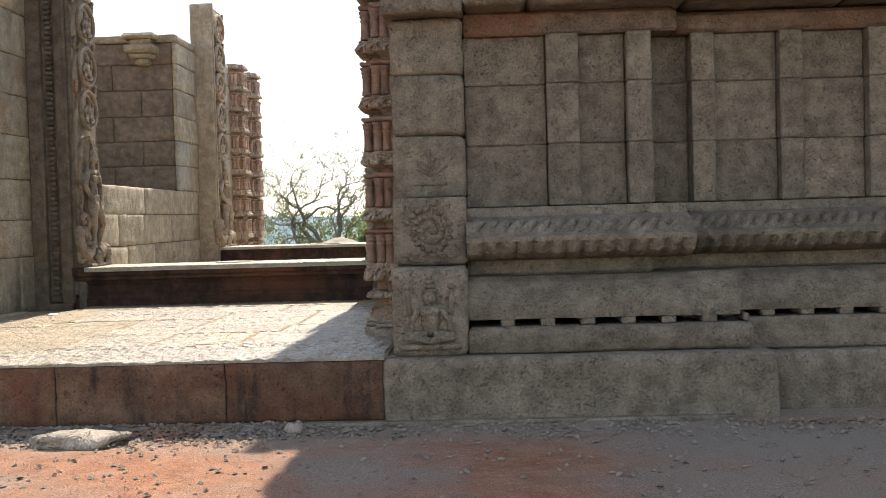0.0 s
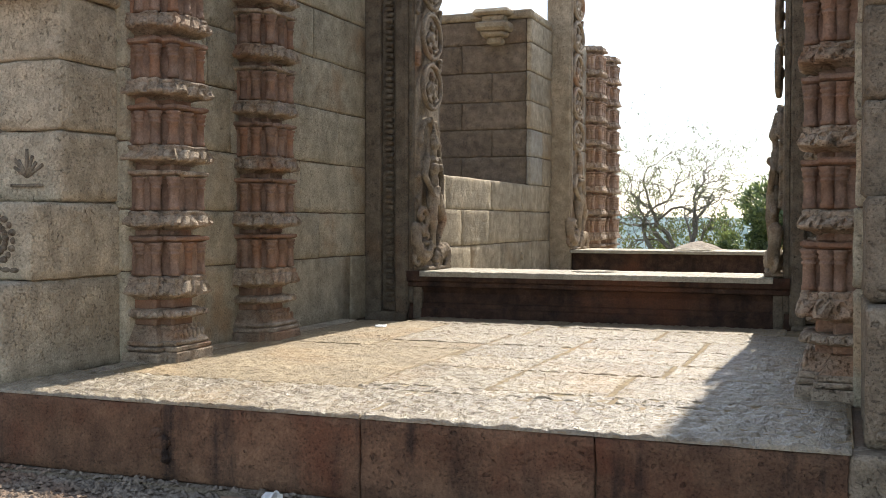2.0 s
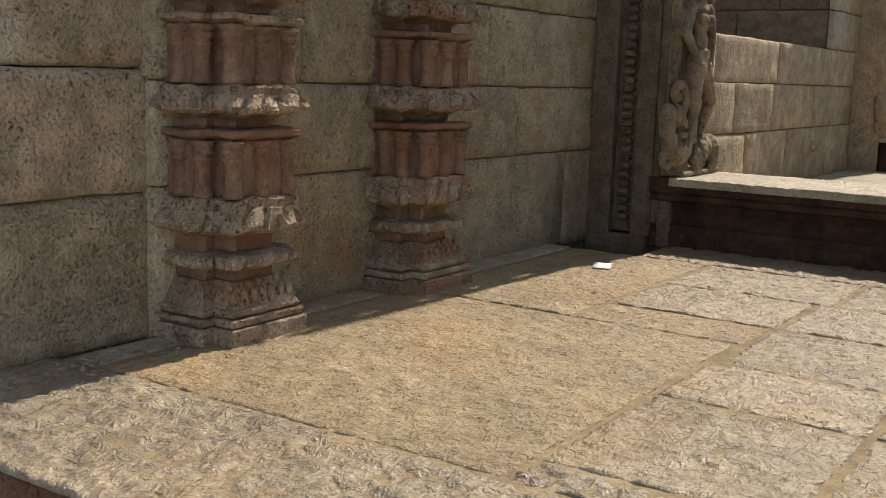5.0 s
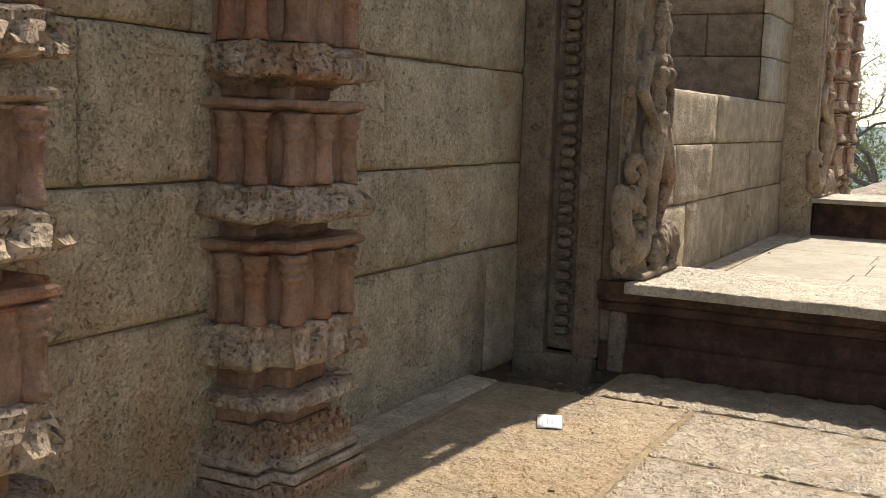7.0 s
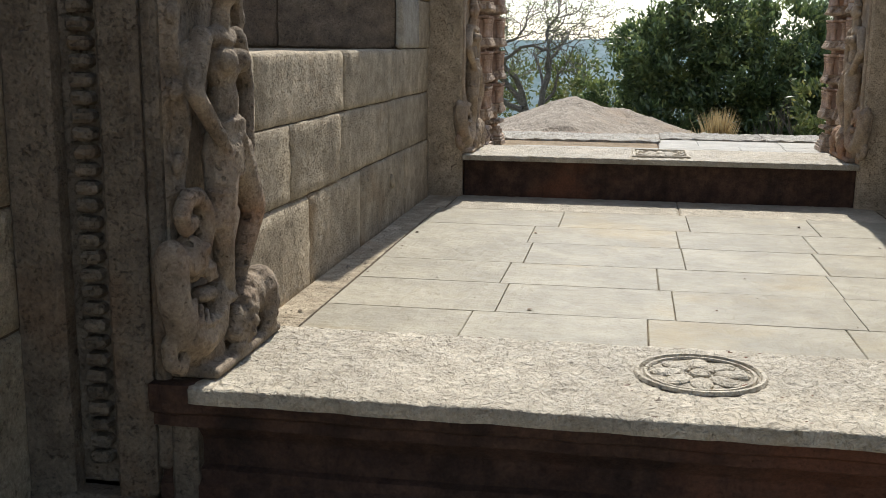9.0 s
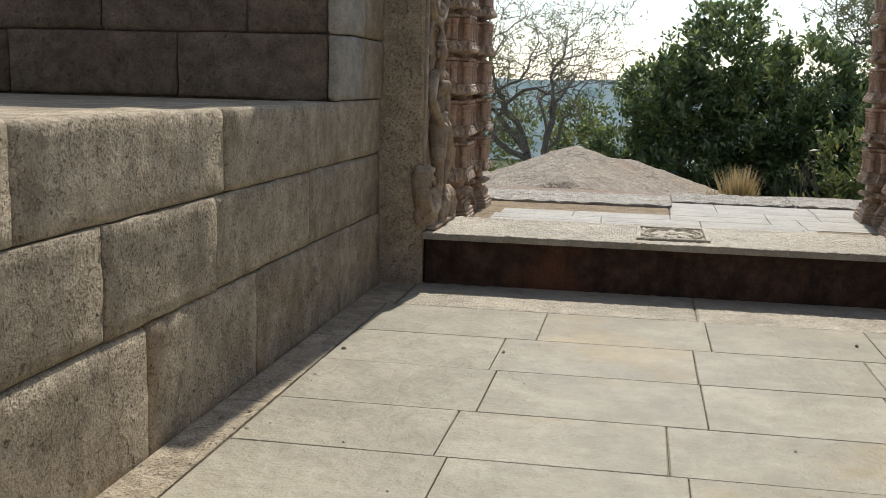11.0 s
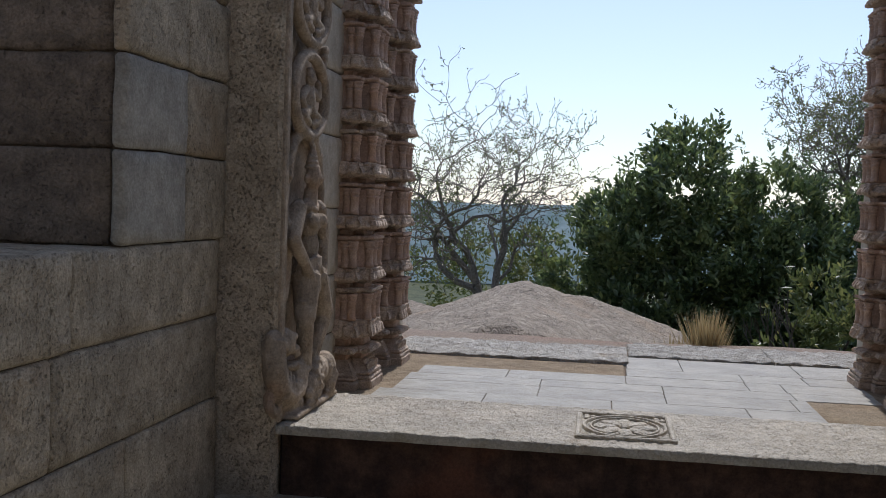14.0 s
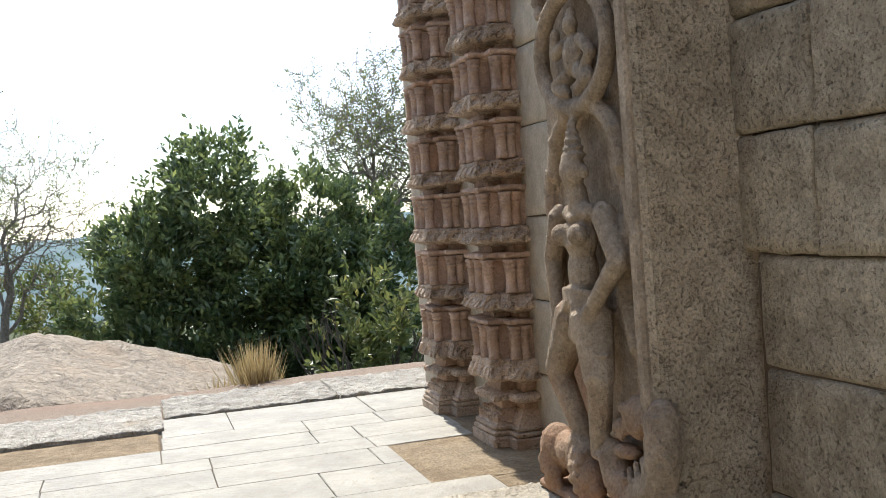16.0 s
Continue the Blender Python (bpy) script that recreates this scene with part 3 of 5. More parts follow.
def build_lotus_reliefs():
    bm = bmesh.new()
    cx, cy, z = -1.395, 11.925, Z_SILL1 + 0.001
    ring(bm, cx, cy, z, 0.208, 0.022, 0.010)
    ring(bm, cx, cy, z, 0.178, 0.016, 0.007)
    petals(bm, cx, cy, z, 0.04, 0.158, 8, 0.037, 0.013)
    blob(bm, (cx, cy, z), (0.036, 0.036, 0.016), n=12)
    ob = link_mesh("floor_carving", bm, SILL_TOP, smooth=False)
    tagged(ob, "round lotus rosette carved in low relief on the door sill", "floor carving")
    bm = bmesh.new()
    x0, x1, y0, y1, z = -1.605, -1.093, 18.19, 18.83, Z_SILL2 + 0.001
    for b in ((x0, x1, y0, y0 + 0.03), (x0, x1, y1 - 0.03, y1), (x0, x0 + 0.03, y0 + 0.03, y1 - 0.03), (x1 - 0.03, x1, y0 + 0.03, y1 - 0.03)):
        block(bm, *b, z - 0.01, z + 0.016, 0.005, 0.6)
    cx, cy = (x0 + x1) / 2, (y0 + y1) / 2
    sub = bmesh.new()
    ring(sub, 0, 0, 0, 0.225, 0.022, 0.012)
    ring(sub, 0, 0, 0, 0.185, 0.014, 0.009)
    petals(sub, 0, 0, 0, 0.035, 0.165, 8, 0.038, 0.014)
    blob(sub, (0, 0, 0), (0.03, 0.03, 0.02), n=12)
    for sx in (-1, 1):
        for sy in (-1, 1):
            petals(sub, sx * 0.19, sy * 0.19, 0, 0.0, 0.045, 3, 0.016, 0.01)
    bmesh.ops.transform(sub, matrix=Matrix.Translation((cx, cy, z)) @ Matrix.Diagonal((1.0, 1.25, 1.0, 1.0)), verts=sub.verts[:])
    me = bpy.data.meshes.new("lotus")
    sub.to_mesh(me)
    sub.free()
    bm.from_mesh(me)
    ob = link_mesh("floor_carving", bm, SILL_TOP)
    tagged(ob, "rectangular lotus panel carved on the sill of the outer doorway", "floor carving")


build_lotus_reliefs()


def build_jamb_inner(s):
    """Jamb of the first doorway: bead strip, flat face and rounded fillet round a solid post."""
    wall_x, reveal = (WALL_L, -3.015) if s < 0 else (0.72, 0.25)

    def box(a, b, *rest):
        return (min(a, b), max(a, b), *rest)

    bm = bmesh.new()
    block(bm, *box(wall_x + s * 0.25, reveal, 11.60, 12.26, Z_PLAT - 0.05, TALL), 0.015, 0.5)
    jamb = tagged(link_mesh("door_jamb_inner_" + ("west" if s < 0 else "east"), bm, GRANITE_JAMB),
                  "tall carved granite door jamb with a bead strip", "door jamb", "door jambs", "structure")
    bm = bmesh.new()
    block(bm, *box(reveal - s * 0.004, reveal + s * 0.05, 11.55, 11.60, Z_PLAT + 0.12, TALL), 0.02)
    part("fillet", bm, GRANITE_JAMB, jamb)
    bm = bmesh.new()
    block(bm, *box(reveal + s * 0.045, reveal + s * 0.17, 11.525, 11.60, Z_PLAT + 0.02, TALL), 0.014, 0.5)
    part("face_band", bm, GRANITE_JAMB, jamb)
    bm = bmesh.new()
    block(bm, *box(reveal + s * 0.315, reveal + s * 0.475, 11.515, 11.60, Z_PLAT, TALL), 0.012, 0.5)
    part("border_band", bm, GRANITE_JAMB, jamb)
    bm = bmesh.new()
    block(bm, *box(-0.036, 0.036, -0.034, 0.03, -0.020, 0.020), 0.011)
    me = bpy.data.meshes.new("bead")
    bm.to_mesh(me)
    bm.free()
    me.materials.append(GRANITE_JAMB)
    z = Z_PLAT + 0.14
    while z < 4.0:
        bead = new("bead", me)
        bead.parent = jamb
        bead.matrix_basis = pose(reveal + s * 0.243, 11.585, z, random.uniform(-4, 4), random.uniform(-4, 4), random.uniform(-3, 3))
        z += 0.054
    bm = bmesh.new()
    block(bm, *box(reveal + s * 0.06, reveal + s * 0.47, 11.508, 11.605, Z_PLAT - 0.1, Z_PLAT + 0.035), 0.012, 0.8)
    part("foot_block", bm, GRANITE_JAMB, jamb)
    bm = bmesh.new()
    block(bm, *box(reveal + s * 0.004, reveal - s * 0.083, 11.555, 12.25, Z_PLAT - 0.03, Z_SILL1 - 0.003), 0.014, 0.5)
    part("statue_seat", bm, GRANITE_JAMB, jamb)


def build_jamb_outer(s):
    """Plain post whose reveal is cut back behind a raised front rim."""
    front, reveal, back = (-3.12, -3.20, -3.5) if s < 0 else (0.29, 0.375, 0.75)
    x0, x1 = sorted((reveal, back))
    bm = bmesh.new()
    block(bm, x0, x1, 18.07, 19.02, Z_ROOM - 0.05, TOP, 0.02, 0.5)
    jamb = tagged(link_mesh("door_jamb_outer_" + ("west" if s < 0 else "east"), bm, JAMB_OUT),
                  "plain tall granite jamb of the outer doorway", "door jamb", "door jambs", "structure")
    a, b = sorted((front, back))
    bm = bmesh.new()
    block(bm, a, b, 18.04, 18.10, Z_ROOM - 0.04, TOP, 0.018, 0.5)
    part("front_slab", bm, JAMB_OUT, jamb)
    a, b = sorted((front - s * 0.012, front + s * 0.02))
    bm = bmesh.new()
    block(bm, a, b, 18.06, 18.125, Z_SILL2, TOP, 0.012, 0.4)
    part("rim", bm, CARVED, jamb)
    a, b = sorted((front + s * 0.004, reveal + s * 0.01))
    bm = bmesh.new()
    block(bm, a, b, 18.09, 19.02, Z_ROOM - 0.03, Z_SILL2 - 0.003, 0.01)
    part("statue_seat", bm, JAMB_OUT, jamb)


for s in (-1, 1):
    build_jamb_inner(s)
    build_jamb_outer(s)


def build_figure(x, y, z, s, depth, label, tall=1.0, proud=0.8, first_roundel=1.72, voxel=0.0075, fat=1.0, curled=True, mat=CARVED):
    """High relief on a door reveal: a coiled sea beast in front, a lion, a standing figure on it and leafy roundels above. Kept as plain rounded masses.
    u runs along the reveal into the doorway (shares of its depth), v stands out from it, w is the height."""
    bm, d = bmesh.new(), depth

    def at(u, v, w):
        return (v * proud, u * d, w * tall)

    def mass(u, v, w, ru, rv, rw, tilt=0.0):
        blob(bm, at(u, v, w), (rv * (0.35 + 0.65 * proud), ru * fat, rw * tall), tilt)

    def limb(a, b, r0, r1):
        tube(bm, at(*a), at(*b), r0 * fat, r1 * fat, 10)
        mass(*b, r1, r1, r1)
        mass(*a, r0, r0, r0)

    def chain(points, r0, r1):
        n = len(points) - 1
        for i in range(n):
            limb(points[i], points[i + 1], r0 + (r1 - r0) * i / n, r0 + (r1 - r0) * (i + 1) / n)

    def cuff(u, v, w, r, thick=0.009):
        mass(u, v, w, r, r, thick)

    # base slab and the backing strip
    block(bm, -0.03, 0.20 * proud, 0.02, d - 0.02, 0.0, 0.035, 0.01)
    block(bm, -0.05, 0.010, 0.03, d, 0.0, 4.0, 0.008)
    # lion: body, haunch, shoulder, head with a curled mane, paws, tail
    mass(0.70, 0.115, 0.165, 0.15, 0.075, 0.075)
    mass(0.86, 0.125, 0.150, 0.085, 0.085, 0.105)
    mass(0.54, 0.130, 0.150, 0.080, 0.080, 0.095)
    mass(0.43, 0.150, 0.115, 0.062, 0.060, 0.070)
    mass(0.355, 0.165, 0.090, 0.034, 0.038, 0.030)
    for k in range(12):
        t = 2 * math.pi * k / 12
        mass(0.475, 0.155 + 0.055 * math.cos(t), 0.125 + 0.078 * math.sin(t), 0.022, 0.020, 0.019)
        mass(0.52, 0.150 + 0.062 * math.cos(t + 0.26), 0.13 + 0.088 * math.sin(t + 0.26), 0.020, 0.018, 0.017)
    limb((0.48, 0.165, 0.10), (0.40, 0.175, 0.05), 0.034, 0.028)
    mass(0.36, 0.175, 0.045, 0.042, 0.034, 0.022)
    limb((0.88, 0.165, 0.13), (0.80, 0.180, 0.07), 0.045, 0.030)
    limb((0.80, 0.180, 0.07), (0.86, 0.180, 0.045), 0.028, 0.024)
    mass(0.80, 0.180, 0.045, 0.05, 0.030, 0.020)
    chain([(0.97, 0.10, 0.20), (0.995, 0.135, 0.15), (0.98, 0.16, 0.09), (0.95, 0.175, 0.06)], 0.020, 0.014)
    for k in range(6):
        mass(0.965 + 0.012 * math.sin(2 * k), 0.155, 0.09 + 0.022 * k, 0.016, 0.016, 0.012)
    for k in range(7):
        mass(0.60 + 0.015 * math.sin(k), 0.195 - 0.003 * (k - 3) ** 2, 0.11 + 0.022 * k, 0.012, 0.010, 0.012)
    # sea beast coiled on the front edge: body, jaws, curled trunk, fin
    chain([(-0.10, 0.07, 0.40), (-0.12, 0.085, 0.27), (-0.07, 0.10, 0.16), (0.06, 0.115, 0.115), (0.20, 0.125, 0.14), (0.27, 0.115, 0.23)], 0.052, 0.050)
    chain([(0.0, 0.07, 0.10), (0.10, 0.09, 0.065), (0.26, 0.11, 0.06)], 0.046, 0.04)
    for k in range(6):
        t = k / 5
        chain([(-0.15 + 0.30 * t, 0.105 + 0.03 * t, 0.24 - 0.12 * t), (-0.09 + 0.30 * t, 0.155 + 0.02 * t, 0.21 - 0.12 * t + 0.02 * k * t), (-0.03 + 0.26 * t, 0.135 + 0.02 * t, 0.26 - 0.12 * t)], 0.010, 0.010)
    mass(0.05, 0.085, 0.375, 0.075, 0.070, 0.075)
    mass(0.15, 0.110, 0.335, 0.055, 0.050, 0.028)
    mass(0.14, 0.110, 0.255, 0.062, 0.050, 0.026)
    mass(0.09, 0.145, 0.405, 0.022, 0.020, 0.020)
    for k in range(4):
        mass(0.12 + 0.03 * k, 0.145, 0.305, 0.008, 0.010, 0.014)
    if curled:
        chain([(0.13, 0.095, 0.36), (0.20, 0.10, 0.43), (0.20, 0.105, 0.51), (0.12, 0.105, 0.56), (0.01, 0.105, 0.565), (-0.06, 0.10, 0.52), (-0.02, 0.105, 0.475), (0.05, 0.11, 0.49)], 0.036, 0.024)
    for k in range(7):
        mass(-0.11 + 0.018 * k, 0.10 + 0.004 * k, 0.42 - 0.012 * k, 0.020, 0.026, 0.020)
    chain([(-0.13, 0.06, 0.14), (-0.15, 0.07, 0.08), (-0.09, 0.09, 0.05), (-0.06, 0.10, 0.085)], 0.026, 0.018)
    # standing figure: legs, one knee bent across
    limb((0.37, 0.130, 0.22), (0.30, 0.145, 0.465), 0.031, 0.040)
    limb((0.30, 0.145, 0.465), (0.39, 0.120, 0.69), 0.046, 0.064)
    limb((0.56, 0.120, 0.25), (0.73, 0.150, 0.465), 0.031, 0.041)
    limb((0.73, 0.150, 0.465), (0.56, 0.120, 0.69), 0.046, 0.062)
    mass(0.33, 0.150, 0.215, 0.055, 0.034, 0.018)
    mass(0.57, 0.150, 0.235, 0.050, 0.034, 0.018)
    for u, v, w, r in ((0.36, 0.132, 0.26, 0.042), (0.35, 0.135, 0.285, 0.040), (0.305, 0.145, 0.45, 0.049), (0.585, 0.125, 0.285, 0.042), (0.715, 0.150, 0.45, 0.049), (0.33, 0.135, 0.56, 0.062), (0.66, 0.135, 0.56, 0.060)):
        cuff(u, v, w, r)
    # hips, girdle with loops and tassels
    mass(0.475, 0.112, 0.715, 0.112, 0.072, 0.058)
    for k in range(13):
        q = (k - 6) / 6
        for h, r in ((0.775, 0.011), (0.755, 0.013), (0.735, 0.011)):
            mass(0.475 + 0.155 * q, 0.178 - 0.045 * q * q, h - 0.012 * q * q, 0.014, 0.012, r)
    for k in range(4):
        q = (k - 1.5) / 1.5
        limb((0.42 + 0.02 * q, 0.185, 0.70), (0.43 + 0.045 * q, 0.180, 0.60 + 0.01 * (k % 2)), 0.011, 0.015)
    for q in (-1, 1):
        chain([(0.475 + 0.03 * q, 0.185, 0.73), (0.475 + 0.09 * q, 0.185, 0.66), (0.475 + 0.15 * q, 0.165, 0.70)], 0.010, 0.010)
    # trunk, bust, shoulders, neck, head and headdress
    mass(0.475, 0.106, 0.83, 0.070, 0.060, 0.105)
    mass(0.475, 0.108, 0.945, 0.088, 0.058, 0.078)
    mass(0.475, 0.102, 1.035, 0.118, 0.048, 0.042)
    for u in (0.395, 0.575):
        mass(u, 0.158, 0.962, 0.040, 0.042, 0.040)
    for k in range(11):
        q = (k - 5) / 5
        mass(0.475 + 0.10 * q, 0.155 - 0.03 * q * q, 1.02 + 0.035 * q * q, 0.011, 0.010, 0.010)
        mass(0.475 + 0.075 * q, 0.165, 0.925 + 0.02 * q * q, 0.009, 0.008, 0.008)
    limb((0.475, 0.105, 1.06), (0.475, 0.112, 1.125), 0.034, 0.030)
    mass(0.475, 0.125, 1.185, 0.052, 0.054, 0.066)
    mass(0.475, 0.178, 1.178, 0.009, 0.010, 0.014)
    for q in (-1, 1):
        mass(0.475 + 0.085 * q, 0.105, 1.175, 0.018, 0.018, 0.026)
    for k in range(5):
        mass(0.475, 0.115, 1.235 + 0.026 * k, 0.054 - 0.008 * k, 0.052 - 0.008 * k, 0.014)
    mass(0.475, 0.105, 1.355, 0.018, 0.018, 0.024)
    # arms with armlets
    limb((0.255, 0.098, 1.035), (0.10, 0.115, 0.875), 0.038, 0.031)
    limb((0.10, 0.115, 0.875), (0.34, 0.165, 0.685), 0.031, 0.022)
    mass(0.375, 0.175, 0.672, 0.038, 0.024, 0.026)
    for k in range(4):
        limb((0.37 + 0.012 * k, 0.192, 0.672), (0.385 + 0.014 * k, 0.190, 0.640), 0.008, 0.006)
    limb((0.705, 0.098, 1.035), (0.81, 0.105, 0.87), 0.038, 0.031)
    limb((0.81, 0.105, 0.87), (0.735, 0.130, 0.64), 0.030, 0.023)
    mass(0.73, 0.138, 0.615, 0.026, 0.024, 0.034)
    limb((0.73, 0.12, 0.62), (0.80, 0.10, 0.30), 0.015, 0.013)
    for u, v, w, r in ((0.185, 0.106, 0.965, 0.043), (0.17, 0.107, 0.95, 0.042), (0.29, 0.155, 0.725, 0.032), (0.27, 0.152, 0.745, 0.032), (0.755, 0.102, 0.96, 0.043), (0.765, 0.102, 0.945, 0.042), (0.745, 0.127, 0.685, 0.033), (0.75, 0.125, 0.705, 0.033)):
        cuff(u, v, w, r)
    # creepers that rise on both sides and close over the head
    for side, u0 in ((-1, 0.14), (1, 0.90)):
        chain([(u0 + 0.045 * math.sin(8 * k / 8 + side), 0.035, 0.58 + 0.62 * k / 8) for k in range(9)], 0.024 if curled else 0.036, 0.024)
        for k in range(5):
            mass(u0 + side * 0.05 * (-1) ** k, 0.045, 0.66 + 0.11 * k, 0.030, 0.022, 0.036, 25 * side)
    arc = [(0.475 + 0.36 * math.cos(math.pi * k / 12), 0.055, 1.17 + 0.24 * math.sin(math.pi * k / 12)) for k in range(13)]
    chain(arc, 0.027, 0.027)
    for u, v, w in arc[::2]:
        mass(u, v + 0.03, w + 0.012, 0.020, 0.016, 0.020)
    # roundels with small figures
    w = first_roundel
    while w < 3.8 / tall:
        n = 18
        chain([(0.475 + 0.36 * math.sin(2 * math.pi * i / n), 0.085, w + 0.205 * math.cos(2 * math.pi * i / n)) for i in range(n + 1)], 0.026, 0.026)
        mass(0.475, 0.075, w - 0.02, 0.058, 0.045, 0.075)
        mass(0.475, 0.088, w + 0.085, 0.033, 0.033, 0.038)
        mass(0.475, 0.080, w + 0.125, 0.022, 0.022, 0.022)
        chain([(0.40, 0.08, w + 0.03), (0.29, 0.085, w - 0.03), (0.36, 0.095, w - 0.09)], 0.020, 0.016)
        chain([(0.55, 0.08, w + 0.03), (0.67, 0.085, w + 0.00), (0.64, 0.09, w + 0.08)], 0.020, 0.016)
        chain([(0.43, 0.08, w - 0.08), (0.30, 0.095, w - 0.11), (0.42, 0.10, w - 0.145)], 0.026, 0.018)
        chain([(0.52, 0.08, w - 0.08), (0.65, 0.095, w - 0.11), (0.53, 0.10, w - 0.145)], 0.026, 0.018)
        for u in (0.05, 0.90):
            for k in range(3):
                mass(u + 0.02 * k, 0.05, w + 0.19 + 0.045 * k, 0.034, 0.026, 0.030, 20)
        w += 0.47
    ob = link_mesh("statue_relief", bm, mat, smooth=True)
    ob.matrix_basis = Matrix.Translation((x, y, z)) @ Matrix.Diagonal((-s, 1, 1, 1))
    tagged(ob, label, "statue", "door reveal statues")
    m = ob.modifiers.new("fuse", "REMESH")
    m.mode, m.voxel_size, m.use_smooth_shade = "VOXEL", voxel, True
    sm = ob.modifiers.new("soften", "SMOOTH")
    sm.factor, sm.iterations = 0.3, 1


FIGURE_LABEL = "weathered granite relief of a figure standing on a beast"
for side, fx in ((-1, -3.015), (1, 0.25)):
    build_figure(fx, 11.55, Z_SILL1, side, 0.64, FIGURE_LABEL, 1.0, 0.80, mat=CARVED_BROWN)
for side, fx in ((-1, -3.20), (1, 0.375)):
    build_figure(fx, 18.12, Z_SILL2, side, 0.86, FIGURE_LABEL, 1.08, 0.84, 1.60, 0.0085, 1.28, False)


# ---- pilasters of stacked miniature storeys ----
def build_pilaster(name, label, x, y, z, rz, plan, top=4.6, shaft_mat=COLUMN_RED, band_mat=COLUMN_GREY):
    """Local axes: +x away from the wall, y along it. A stepped plan of a broad back slab and a narrower front."""
    root = thing(name, label, "pilaster", "stacked pilasters", at=(x, y, z), rz=rz)
    ya, yb, xa, xb = plan   # half widths and depths of the back slab (a) and the front (b)

    def layer(part_name, z0, z1, out, mat, bevel=0.01, jit=0.8):
        bm = bmesh.new()
        block(bm, -0.04, xa + out, -ya - out, ya + out, z0, z1, bevel, jit)
        block(bm, -0.04, xb + out, -yb - out, yb + out, z0 + 0.002, z1 + 0.003, bevel, jit)
        return part(part_name, bm, mat, root)

    corners = lambda o: [(-0.04, -ya - o), (xa + o, -ya - o), (xa + o, -yb - o), (xb + o, -yb - o), (xb + o, yb + o), (xa + o, yb + o), (xa + o, ya + o), (-0.04, ya + o)]
    normals = [(0, -1), (1, 0), (0, -1), (1, 0), (0, 1), (1, 0), (0, 1)]

    def moulding(part_name, rows, mat, chip=0.3, pitch=0.0):
        """A course that follows the stepped plan: rows of (height, overhang, scallop); its edges are chipped."""
        base = corners(0.0)
        counts = [max(2, int(math.dist(base[k], base[k + 1]) / 0.014)) for k in range(7)]
        shift = Vector((random.uniform(0, 90), random.uniform(0, 90), 0))
        bm, grid = bmesh.new(), []
        for zz, o, amp in rows:
            c, line, run = corners(o), [], 0.0
            for k in range(7):
                (x0, y0), (x1, y1) = c[k], c[k + 1]
                nx, ny = normals[k]
                for i in range(counts[k]):
                    t = i / counts[k]
                    x, y = x0 + (x1 - x0) * t, y0 + (y1 - y0) * t
                    q = Vector((x, y, zz)) + shift
                    push = 0.005 * noise.noise(q * 26) - chip * 0.16 * max(0.0, noise.noise(q * 8) - 0.12)
                    if pitch:
                        push += amp * (0.3 if 0.16 < ((run + t * math.dist(c[k], c[k + 1])) / pitch) % 1.0 < 0.88 else -0.9)
                    corner = 0.5 if i == 0 else 1.0
                    line.append(bm.verts.new((x + nx * push * corner, y + ny * push * corner, zz + chip * 0.035 * noise.noise(q * 11 + Vector((5, 5, 5))))))
                run += math.dist(c[k], c[k + 1])
            line.append(bm.verts.new((*c[7], zz)))
            grid.append(line)
        for a, b in zip(grid, grid[1:]):
            for i in range(len(a) - 1):
                bm.faces.new((a[i], a[i + 1], b[i + 1], b[i]))
        bm.faces.new(grid[0][::-1])
        bm.faces.new(grid[-1])
        return part(part_name, bm, mat, root)

    def band(z0, z1, mat):
        h = z1 - z0
        over = 0.032 + random.uniform(-0.006, 0.008)
        moulding("band", [(z0 - 0.03, -0.07, 0), (z0 - 0.006, -0.03, 0), (z0, over - 0.016, 0.004), (z0 + 0.010, over, 0.012), (z0 + 0.024, over + 0.002, 0.022), (z0 + 0.45 * h, over - 0.008, 0.020), (z0 + 0.62 * h, over - 0.014, 0.014), (z0 + 0.68 * h, over - 0.022, 0.006), (z1 - 0.014, over - 0.020, 0.008), (z1 - 0.004, over - 0.030, 0.004), (z1, over - 0.07, 0)], mat, 0.36, 0.098)

    def plate(z0, z1, out, mat, chip=0.22):
        moulding("capital", [(z0 - 0.03, -0.036, 0), (z0 - 0.014, -0.014, 0), (z0 - 0.008, -0.02, 0), (z0, out - 0.012, 0), (z0 + 0.008, out, 0), (z1 - 0.006, out, 0), (z1, out - 0.008, 0)], mat, chip)

    layer("plinth", -0.02, 0.055, 0.034, band_mat, 0.006)
    layer("plinth", 0.059, 0.088, 0.026, band_mat, 0.006)
    layer("plinth", 0.091, 0.122, 0.016, band_mat, 0.007)
    bm = bmesh.new()
    for (hx, hy) in ((xa, ya), (xb, yb)):
        lo = [(-0.04, -hy - 0.006), (hx + 0.006, -hy - 0.006), (hx + 0.006, hy + 0.006), (-0.04, hy + 0.006)]
        hi = [(-0.04, -hy + 0.055), (hx - 0.055, -hy + 0.055), (hx - 0.055, hy - 0.055), (-0.04, hy - 0.055)]
        a, b = [bm.verts.new((*p, 0.115)) for p in lo], [bm.verts.new((*p, 0.215)) for p in hi]
        for i in range(4):
            bm.faces.new((a[i], a[(i + 1) % 4], b[(i + 1) % 4], b[i]))
        bm.faces.new(b)
    n = 7
    for k in range(n):
        yy = -yb + 2 * yb * (k + 0.5) / n
        blob(bm, (xb - 0.016, yy, 0.16), (0.016, 0.7 * yb / n, 0.03), 0, 8)
        blob(bm, (xb - 0.042, yy, 0.20), (0.014, 0.6 * yb / n, 0.018), 0, 8)
    part("lotus_base", bm, band_mat, root)
    layer("neck", 0.205, 0.275, -0.062, shaft_mat)
